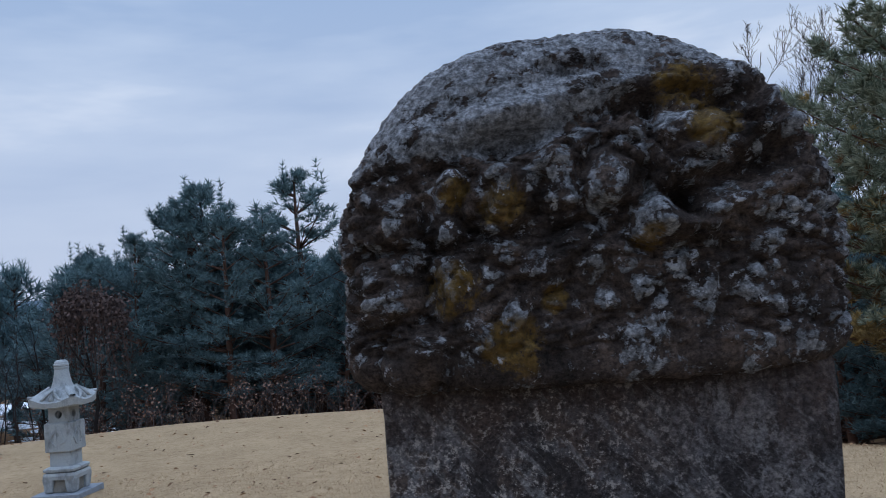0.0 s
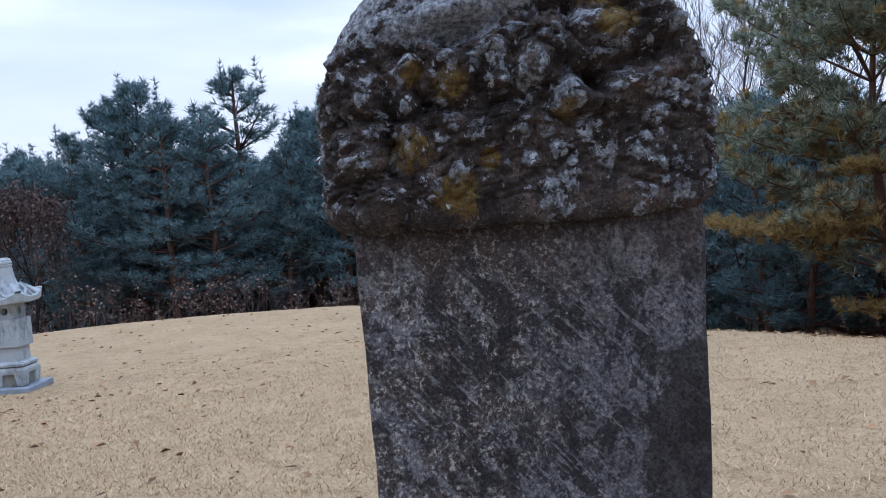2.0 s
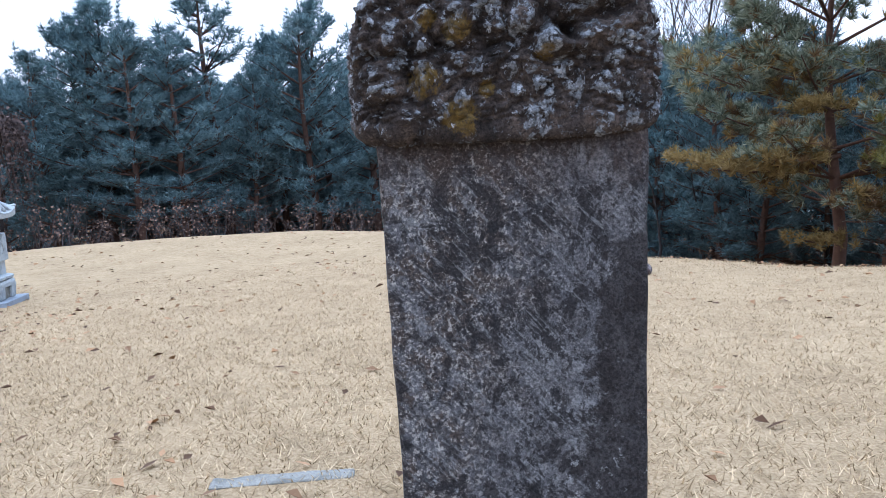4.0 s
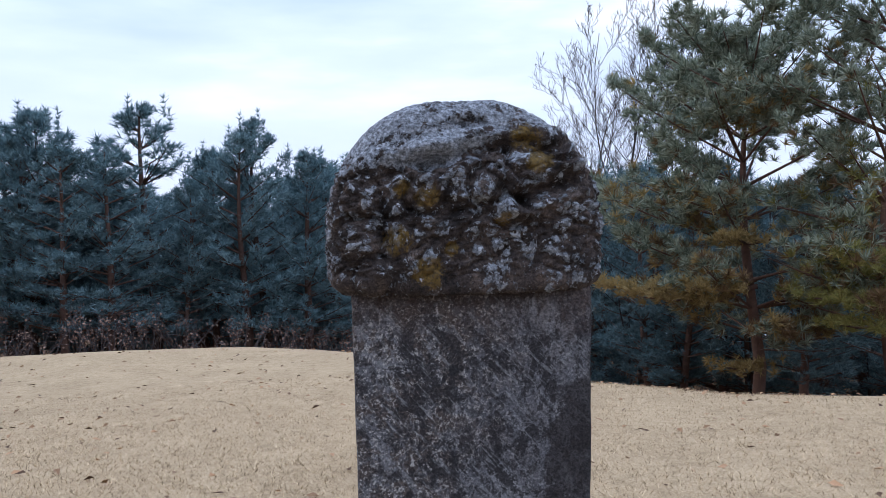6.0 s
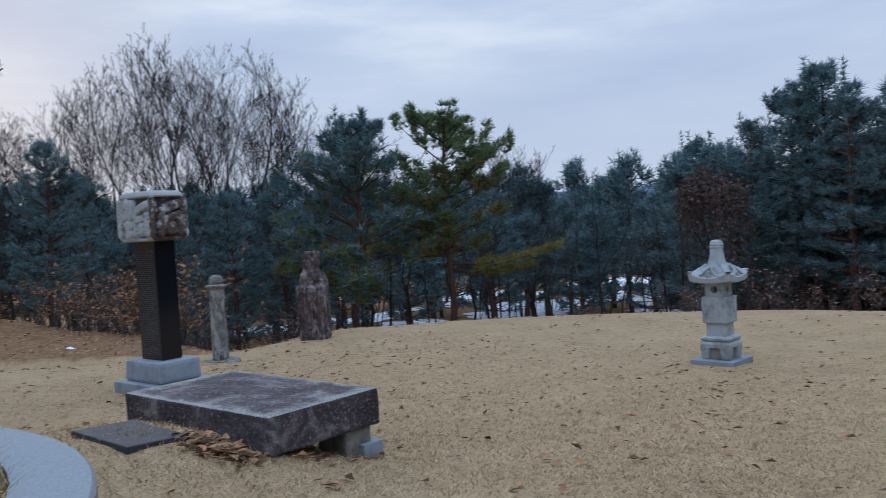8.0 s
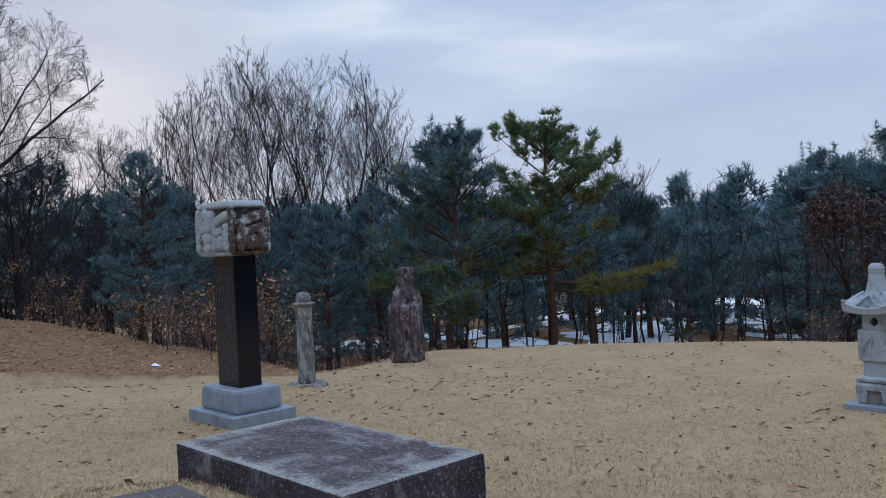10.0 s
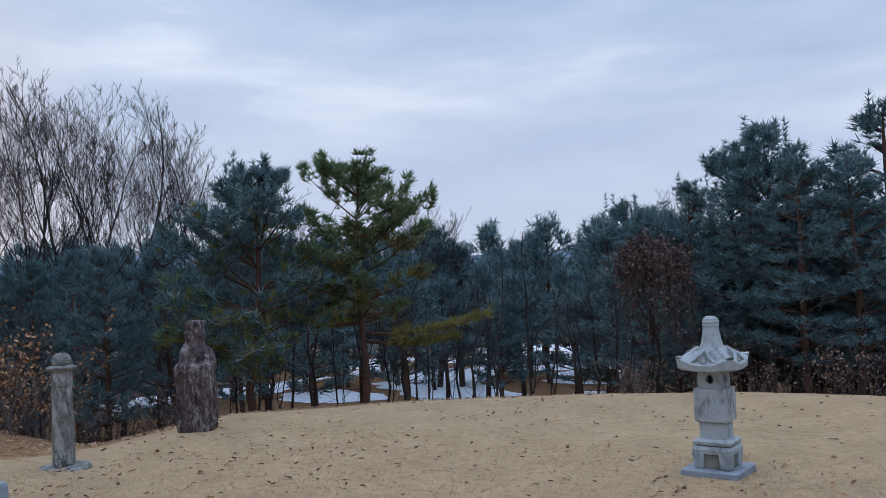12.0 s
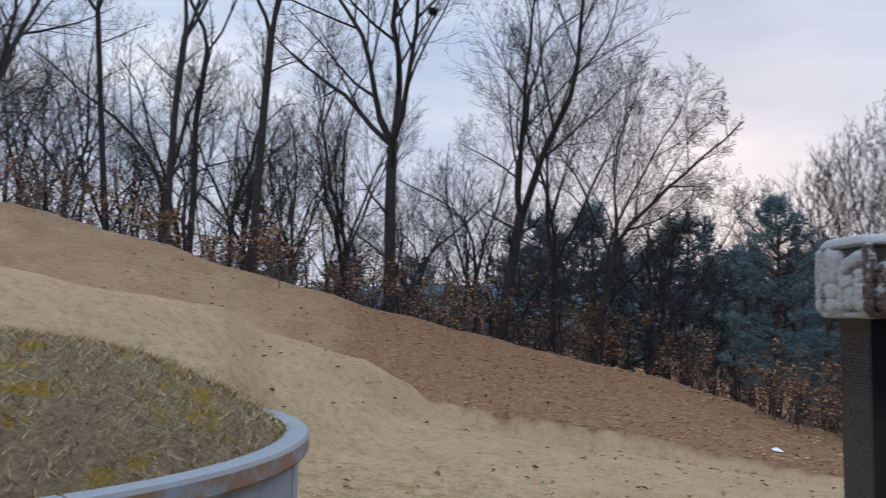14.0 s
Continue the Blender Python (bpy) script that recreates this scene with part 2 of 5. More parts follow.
def lawn_mat():
    k = Mat("dry_lawn", rough=1.0, spec=0.1)
    v = k.coord(world=True)
    straw = k.ramp(k.noise(1.1, 6, 0.6, v), (0.3, (0.287, 0.188, 0.098)), (0.7, (0.485, 0.338, 0.192)))
    fine = k.ramp(k.noise(55, 5, 0.8, k.coord((1, 1, 1), True)), (0.34, (0.135, 0.088, 0.048)), (0.64, (0.625, 0.462, 0.29)))
    c = k.mix(0.55, straw, fine)
    c = k.mix(k.ramp(k.noise(7, 6, 0.7, v), (0.48, 0.0), (0.66, 0.45)), c, (0.17, 0.115, 0.06))
    at = k.node("ShaderNodeAttribute")
    at.attribute_name = "leaf_litter"
    litter = k.ramp(k.noise(9, 7, 0.8, v), (0.3, (0.08, 0.046, 0.027)), (0.5, (0.225, 0.126, 0.066)), (0.7, (0.38, 0.24, 0.132)))
    where = k.math("ADD", at.outputs["Fac"], k.math("MULTIPLY", k.math("SUBTRACT", k.noise(0.9, 5, 0.7, v), 0.5), 0.45))
    c = k.mix(k.ramp(where, (0.3, 0.0), (0.62, 1.0)), c, litter)
    mo = k.node("ShaderNodeAttribute")
    mo.attribute_name = "moss"
    c = k.mix(k.math("MULTIPLY", mo.outputs["Fac"], k.ramp(k.noise(3.5, 5, 0.7, v), (0.48, 0.0), (0.64, 0.6))), c, (0.18, 0.145, 0.035))
    k.color(c)
    return k.bump(k.math("ADD", k.noise(45, 6, 0.8, v), k.noise(6, 4, 0.6, v)), 0.6, 0.03).m


def flat_var(name, c0, c1, scale=8.0, rough=0.9, bump=0.3, dist=0.01, rnd=0.0, island=False):
    k = Mat(name, rough=rough, spec=0.25)
    val = k.noise(scale, 5, 0.65, k.coord())
    if rnd:
        val = k.math("ADD", k.math("MULTIPLY", val, 1 - rnd), k.math("MULTIPLY", k.island() if island else k.random(), rnd))
    k.color(k.ramp(val, (0.25, c0), (0.75, c1)))
    return k.bump(k.noise(scale * 6, 4, 0.7, k.coord()), bump, dist).m


M_LICHEN, M_SHAFT = lichen_stone(), shaft_stone()
M_GRANITE = granite("pale_granite", (0.43, 0.46, 0.475), (0.23, 0.25, 0.265), stain=0.75)
M_NEWGRANITE = granite("new_grey_granite", (0.29, 0.32, 0.365), (0.18, 0.205, 0.24), stain=0.45, seed=1.7)
M_OLDGRANITE = granite("mossy_old_granite", (0.30, 0.285, 0.25), (0.13, 0.12, 0.105), stain=0.8)


def streaked_stone(name, dark, mid, pale, cover, seed):
    k = Mat(name, rough=0.9, spec=0.2)
    v = k.coord()
    c = k.ramp(k.noise(9 + seed, 8, 0.72, v), (0.35, dark), (0.62, mid))
    st = k.noise(9, 9, 0.74, k.coord((1, 1, 0.28)), 0.3)
    c = k.mix(k.ramp(st, (cover, 0.0), (cover + 0.06, 0.85)), c, pale)
    c = k.mix(k.ramp(k.noise(5 + seed, 8, 0.72, k.coord((1, 1, 0.5))), (0.54, 0.0), (0.6, 0.8)), c, tuple(x * 0.45 for x in dark))
    c = k.mix(1.0, c, k.ramp(k.noise(90, 5, 0.75, v), (0.36, 0.5), (0.62, 1.35)), "MULTIPLY")
    k.color(c)
    return k.bump(k.math("ADD", k.noise(60, 6, 0.75, v), k.math("MULTIPLY", st, 1.5)), 0.8, 0.012).m


M_STATUE = streaked_stone("streaked_purple_brown_stone", (0.045, 0.032, 0.034), (0.135, 0.10, 0.10), (0.30, 0.265, 0.26), 0.515, 0.0)
M_PILLAR = streaked_stone("streaked_grey_granite", (0.10, 0.095, 0.09), (0.24, 0.235, 0.22), (0.36, 0.36, 0.345), 0.5, 0.6)
M_LAWN = lawn_mat()
M_BARK = flat_var("grey_brown_bark", (0.014, 0.012, 0.012), (0.058, 0.048, 0.046), 6, rnd=0.3)
M_PINEBARK = flat_var("reddish_pine_bark", (0.035, 0.02, 0.015), (0.13, 0.07, 0.05), 7, rnd=0.2)
M_TWIG = flat_var("grey_brown_twigs", (0.05, 0.042, 0.042), (0.12, 0.095, 0.09), 5, bump=0.0, rnd=0.5)


def needles(name, c0, c1, c2):
    k = Mat(name, rough=0.75, spec=0.25)
    v = k.coord()
    c = k.ramp(k.math("ADD", k.math("MULTIPLY", k.island(), 0.5), k.math("MULTIPLY", k.noise(0.9, 3, 0.6, v), 0.6)), (0.2, c0), (0.5, c1), (0.85, c2))
    c = k.mix(k.math("MULTIPLY", k.random(), 0.35), c, tuple(x * 0.6 for x in c1))
    k.color(c)
    thin, both = k.node("ShaderNodeBsdfTranslucent"), k.node("ShaderNodeMixShader")
    k.link(c, thin.inputs["Color"])
    both.inputs[0].default_value = 0.22
    k.link(k.b.outputs[0], both.inputs[1])
    k.link(thin.outputs[0], both.inputs[2])
    k.link(both.outputs[0], k.nt.nodes["Material Output"].inputs["Surface"])
    return k.m


M_NEEDLE_BLUE = needles("blue_green_needles", (0.030, 0.062, 0.074), (0.092, 0.158, 0.176), (0.255, 0.36, 0.37))
M_NEEDLE_GREEN = needles("grey_green_needles", (0.055, 0.072, 0.050), (0.175, 0.205, 0.145), (0.41, 0.435, 0.335))
M_NEEDLE_BRIGHT = needles("fresh_green_needles", (0.042, 0.072, 0.038), (0.11, 0.158, 0.078), (0.22, 0.275, 0.135))
M_NEEDLE_YELLOW = needles("yellowing_needles", (0.085, 0.09, 0.026), (0.19, 0.18, 0.052), (0.31, 0.26, 0.085))
M_NEEDLE_OCHRE = needles("ochre_needles", (0.12, 0.082, 0.032), (0.28, 0.195, 0.075), (0.46, 0.335, 0.14))
M_NEEDLE_DEAD = needles("browned_needles", (0.07, 0.042, 0.026), (0.15, 0.09, 0.045), (0.25, 0.165, 0.075))
M_DEADLEAF = flat_var("withered_oak_leaves", (0.09, 0.047, 0.026), (0.40, 0.225, 0.12), 3, rnd=0.85, island=True, bump=0)
M_LITTER = flat_var("slope_leaf_litter", (0.15, 0.09, 0.055), (0.42, 0.27, 0.165), 3, rnd=0.85, island=True, bump=0)
M_PALELEAF = flat_var("pale_withered_leaves", (0.12, 0.075, 0.06), (0.30, 0.19, 0.14), 3, rnd=0.85, island=True, bump=0)
M_STRAW = flat_var("dry_grass_blades", (0.175, 0.113, 0.057), (0.64, 0.466, 0.282), 2, rnd=0.8, island=True, bump=0)
M_SNOW = flat_var("old_snow", (0.62, 0.66, 0.74), (0.82, 0.85, 0.9), 3, rough=0.7)


# ---------------------------------------------------------------- building helpers
def mesh_of(name, verts, faces, material=None, smooth=False):
    me = bpy.data.meshes.new(name)
    me.from_pydata([tuple(v) for v in verts], [], faces)
    me.update()
    if material:
        me.materials.append(material)
    if smooth:
        me.polygons.foreach_set("use_smooth", [True] * len(me.polygons))
    return me


def part(name, bm, material, parent, label="", smooth=False):
    """Links a bmesh (or a ready mesh) as one mesh object under a thing or a part."""
    if isinstance(bm, bpy.types.Mesh):
        me = bm
    else:
        me = bpy.data.meshes.new(name)
        bmesh.ops.recalc_face_normals(bm, faces=bm.faces)
        bm.to_mesh(me)
        bm.free()
        me.materials.append(material)
        if smooth:
            me.polygons.foreach_set("use_smooth", [True] * len(me.polygons))
    ob = new(name, me)
    if parent is not None:
        ob.parent = parent
    if label:
        ob["label"] = label
    return ob


def thing(name, m, label, category, group="", kind=""):
    ob = new(name)
    ob.empty_display_size = 0.2
    ob.matrix_world = m
    return tagged(ob, label, category, group, kind)


def rough_up(bm, amp, scale=6.0, seed=0.0):
    off = Vector((seed * 7.3, seed * 3.1, seed * 5.7))
    bm.normal_update()
    for v in bm.verts:
        p = v.co * scale + off
        v.co += v.normal * amp * (noise.noise(p) + 0.5 * noise.noise(p * 2.7))


def block(size, at=(0, 0, 0), bevel=0.015, cuts=5, amp=0.004, seed=0.0, top=None, bm=None):
    """A hewn block standing on `at`, with worn edges; top: the (x, y) scale of its upper face."""
    b = bm or bmesh.new()
    made = bmesh.ops.create_cube(b, size=1.0)["verts"]
    for v in made:
        k = top if (top and v.co.z > 0) else (1, 1)
        v.co = Vector((v.co.x * size[0] * k[0], v.co.y * size[1] * k[1], (v.co.z + 0.5) * size[2]))
    es = list({e for v in made for e in v.link_edges})
    bmesh.ops.subdivide_edges(b, edges=es, cuts=cuts, use_grid_fill=True)
    if bevel:
        mine = [e for e in b.edges if e.is_manifold and e.calc_face_angle(0) > 0.9]
        bmesh.ops.bevel(b, geom=mine, offset=bevel, segments=2, affect="EDGES", profile=0.6, clamp_overlap=True)
    rough_up(b, amp, 7.0, seed)
    bmesh.ops.translate(b, verts=b.verts, vec=at)
    return b


def lathe(profile, sides=48, square=2.0, amp=0.0, seed=0.0, phase=0.0):
    """A turned body; profile rows: (radius, z). square > 2 makes its plan squarish."""
    bm = bmesh.new()
    rings = []
    for r, z in profile:
        ring = []
        for k in range(sides):
            a = 2 * math.pi * k / sides + phase
            c, s = math.cos(a), math.sin(a)
            q = (abs(c) ** square + abs(s) ** square) ** (-1 / square)
            ring.append(bm.verts.new((r * c * q, r * s * q, z)))
        rings.append(ring)
    for lo, hi in zip(rings, rings[1:]):
        for k in range(sides):
            bm.faces.new((lo[k], lo[(k + 1) % sides], hi[(k + 1) % sides], hi[k]))
    bm.faces.new(rings[0][::-1])
    bm.faces.new(rings[-1])
    if amp:
        rough_up(bm, amp, 9.0, seed)
    return bm


def tube_into(verts, faces, pts, radii, sides=5):
    base = len(verts)
    for i, (p, r) in enumerate(zip(pts, radii)):
        d = (pts[min(i + 1, len(pts) - 1)] - pts[max(i - 1, 0)]).normalized()
        ref = Vector((1, 0, 0)) if abs(d.x) < 0.8 else Vector((0, 1, 0))
        u = d.cross(ref).normalized()
        w = d.cross(u)
        for k in range(sides):
            a = 2 * math.pi * k / sides
            verts.append(p + (u * math.cos(a) + w * math.sin(a)) * r)
    for i in range(len(pts) - 1):
        for k in range(sides):
            a, b = base + i * sides + k, base + i * sides + (k + 1) % sides
            faces.append((a, b, b + sides, a + sides))


# ---------------------------------------------------------------- the ground
def smooth_step(a, b, x):
    t = min(1.0, max(0.0, (x - a) / (b - a)))
    return t * t * (3 - 2 * t)


LIFTS = [(-11.4, 5.3, 0.14, 3.0), (-5.75, 11.9, -0.17, 3.0), (-14.0, 8.3, -0.05, 1.8), (-15.0, 11.6, -0.05, 1.8), (-5.8, 2.0, 0.42, 1.0), (-7.2, 2.0, 0.30, 1.0)]


def lawn_reach(bearing):
    """How far the lawn runs before it falls away, by the bearing west of the lawn's axis, in degrees."""
    pts = ((-180, 30), (-90, 11), (-50, 11), (-40, 10.3), (-31, 9.6), (-20, 10.5), (-8, 14.5), (4, 17.5), (20, 19.0), (50, 19.6), (58, 17.2), (65, 15.8), (80, 16.2), (180, 30))
    for (a, ra), (b, rb) in zip(pts, pts[1:]):
        if a <= bearing <= b:
            return ra + (rb - ra) * (bearing - a) / (b - a)
    return 30


# the ground west of the graves, by the bearing from the foot of the near mound: distance, height
LAWN_EDGE = ((40, 15.0, -0.9), (60, 13.0, -0.80), (64.4, 13.0, -0.76), (70.6, 14.0, -0.74), (78.5, 15.0, -0.57), (84.7, 15.5, -0.46), (90, 16.0, -0.26), (100, 17.0, 0.2), (118, 16.0, 1.0), (180, 16.0, 1.6))
CREST = ((40, 18.0, -2.0), (60, 17.5, -1.0), (67, 18.5, -0.72), (72, 20.5, -0.36), (75.6, 21.5, -0.08), (79.3, 22.0, 0.17), (83.2, 22.0, 0.5), (87.5, 22.0, 0.9), (93.4, 22.0, 1.43), (99, 22.5, 2.05), (104.4, 23.0, 2.6), (109.6, 23.5, 3.33), (118.4, 24.0, 4.2), (180, 24.0, 6.0))
BANK = ((40, 15.5, -2.5), (87, 15.5, -1.2), (90, 15.5, -0.35), (92.6, 15.0, 0.25), (95.3, 14.5, 0.66), (100.9, 14.0, 1.05), (105, 13.0, 1.55), (111, 12.0, 1.70), (118.4, 11.5, 2.0), (180, 11.5, 2.2))


def along_table(table, bearing):
    for (a, da, za), (b, db, zb) in zip(table, table[1:]):
        if bearing <= b:
            u = smooth_step(a, b, bearing) * 0.5 + 0.5 * min(1.0, max(0.0, (bearing - a) / (b - a)))
            return da + (db - da) * u, za + (zb - za) * u
    return table[-1][1:]


def from_graves(x, y):
    return math.degrees(math.atan2(-x - 4.0, y - 1.8)), math.hypot(x + 4.0, y - 1.8)


def smooth_max(a, b, k):
    h = max(0.0, k - abs(a - b)) / k
    return max(a, b) + h * h * k * 0.25


def hill_base(bear, d):
    a = radians(bear)
    x, y = -4.0 - math.sin(a) * d, 1.8 + math.cos(a) * d
    return -1.0 * (1 - math.exp(-(math.hypot(x, y) / 10.0) ** 2)) + 1.2 * smooth_step(2.0, -9.0, y)


def ground_z(x, y):
    r = math.hypot(x, y)
    bear = math.degrees(math.atan2(-x, y))
    z = -1.0 * (1 - math.exp(-(r / 10.0) ** 2))
    for cx, cy, h, s in LIFTS:
        z += h * math.exp(-((x - cx) ** 2 + (y - cy) ** 2) / (2 * s * s))
    south = smooth_step(2.0, -9.0, y)                    # the hill climbs behind the graves
    z += south * 1.2
    reach = lawn_reach(bear)
    over = max(0.0, r - reach)
    z -= min(3.9, 0.062 * over ** 1.5) * (1 - south)
    # hillside and bank west of the graves
    bear, d = from_graves(x, y)
    w = smooth_step(54.0, 63.0, bear) * (1 - smooth_step(126.0, 150.0, bear)) * smooth_step(4.0, 8.0, d)
    if w > 0:
        reach, edge = along_table(LAWN_EDGE, bear)
        far, crest = along_table(CREST, bear)
        if d < reach:
            h = z + (edge - hill_base(bear, reach)) * smooth_step(5.0, reach, d)
        elif d < far:
            h = edge + (crest - edge) * ((d - reach) / (far - reach)) ** 1.15
        else:
            h = max(crest - 0.16 * (d - far), -4.9)
        ridge, top = along_table(BANK, bear)
        off = math.sqrt((d - ridge) ** 2 + 0.36) - 0.6
        h = smooth_max(h, top - (0.42 if d < ridge else 0.34) * off, 0.22)
        z += (h - z) * w
    return z + 0.03 * noise.noise(Vector((x * 0.5, y * 0.5, 0))) + 0.012 * noise.noise(Vector((x * 2.1, y * 2.1, 3)))


def litter_at(x, y):
    bear, d = from_graves(x, y)
    over = math.hypot(x, y) - lawn_reach(math.degrees(math.atan2(-x, y)))
    east = smooth_step(0.5, 3.5, over) * smooth_step(-4.0, 8.0, y) * smooth_step(70.0, 62.0, bear)
    if not 50 < bear < 160:
        return east
    reach, far = along_table(LAWN_EDGE, bear)[0], along_table(CREST, bear)[0]
    side = smooth_step(reach - 0.15, reach + 0.35, d) * (0.44 + 0.56 * smooth_step(102.0, 86.0, bear)) * smooth_step(54, 62, bear)
    return max(side, east, smooth_step(far - 0.3, far + 1.0, d) * smooth_step(54, 62, bear))


def axis(lo, hi, near_lo, near_hi, fine, growth=1.12):
    out = [near_lo]
    while out[-1] < near_hi:
        out.append(out[-1] + fine)
    step = fine
    while out[-1] < hi:
        step *= growth
        out.append(out[-1] + step)
    step, low = fine, [near_lo]
    while low[-1] > lo:
        step *= growth
        low.append(low[-1] - step)
    return low[:0:-1] + out


def build_ground():
    xs, ys = axis(-1500, 1500, -30, 10, 0.25), axis(-1500, 1500, -10, 24, 0.25)
    verts, lit, moss = [], [], []
    for y in ys:
        for x in xs:
            verts.append((x, y, ground_z(x, y)))
            lit.append(litter_at(x, y))
            moss.append(math.exp(-((x + 13.2) ** 2 + (y - 0.9) ** 2) / 4.0))
    nx = len(xs)
    faces = [(j * nx + i, j * nx + i + 1, (j + 1) * nx + i + 1, (j + 1) * nx + i) for j in range(len(ys) - 1) for i in range(nx - 1)]
    me = mesh_of("ground", verts, faces, M_LAWN, True)
    for name, vals in (("leaf_litter", lit), ("moss", moss)):
        at = me.attributes.new(name, "FLOAT", "POINT")
        at.data.foreach_set("value", vals)
    return tagged(new("ground", me), "dry straw-coloured winter lawn on a rounded hilltop", "lawn", kind="structure")


build_ground()


# ---------------------------------------------------------------- the two gravestones
SCROLLS = [(-0.86, 0.30, -0.72, 0.30, 0.085), (-0.84, 0.15, -0.66, 0.14, 0.075), (-0.84, 0.44, -0.80, 0.80, 0.075), (-0.56, 0.18, -0.50, 0.60, 0.06),
           (-0.30, 0.14, -0.18, 0.14, 0.085), (-0.30, 0.31, -0.16, 0.31, 0.09), (-0.36, 0.48, -0.34, 0.78, 0.07), (-0.14, 0.50, -0.12, 0.72, 0.085),
           (0.12, 0.14, 0.16, 0.56, 0.06), (0.30, 0.62, 0.62, 0.70, 0.07), (0.26, 0.40, 0.58, 0.47, 0.06), (0.40, 0.20, 0.40, 0.26, 0.09), (0.66, 0.14, 0.64, 0.50, 0.06),
           (0.84, 0.30, 0.90, 0.30, 0.085), (0.84, 0.13, 0.90, 0.13, 0.07), (0.86, 0.46, 0.84, 0.78, 0.065)]


def scroll_depth(v, w, d, z):
    """Rolled bands and knobs cut into the four upright faces, under a plain rim."""
    n_ = v.normal
    if abs(n_.z) > 0.75:
        return 0.0
    u, half = (v.co.x / (w / 2), w / 2) if abs(n_.y) > abs(n_.x) else (v.co.y / (d / 2), d / 2)
    u = u * 0.98 if half > 0.4 else u * 0.55 + 0.43 * (1 if n_.x > 0 else -1)
    near = min(math.hypot((u - (x0 + (x1 - x0) * f)) * 0.5, (z - (z0 + (z1 - z0) * f)) * 0.68) / r
               for x0, z0, x1, z1, r in SCROLLS for f in (0, 0.2, 0.4, 0.6, 0.8, 1.0))
    inside = smooth_step(0.03, 0.07, z) * (1 - smooth_step(0.84, 0.88, z))
    return inside * (-0.06 + 0.085 * max(0.0, 1 - near ** 4) ** 0.5 if near < 1 else -0.06 + 0.012 * noise.noise(v.co * 22))


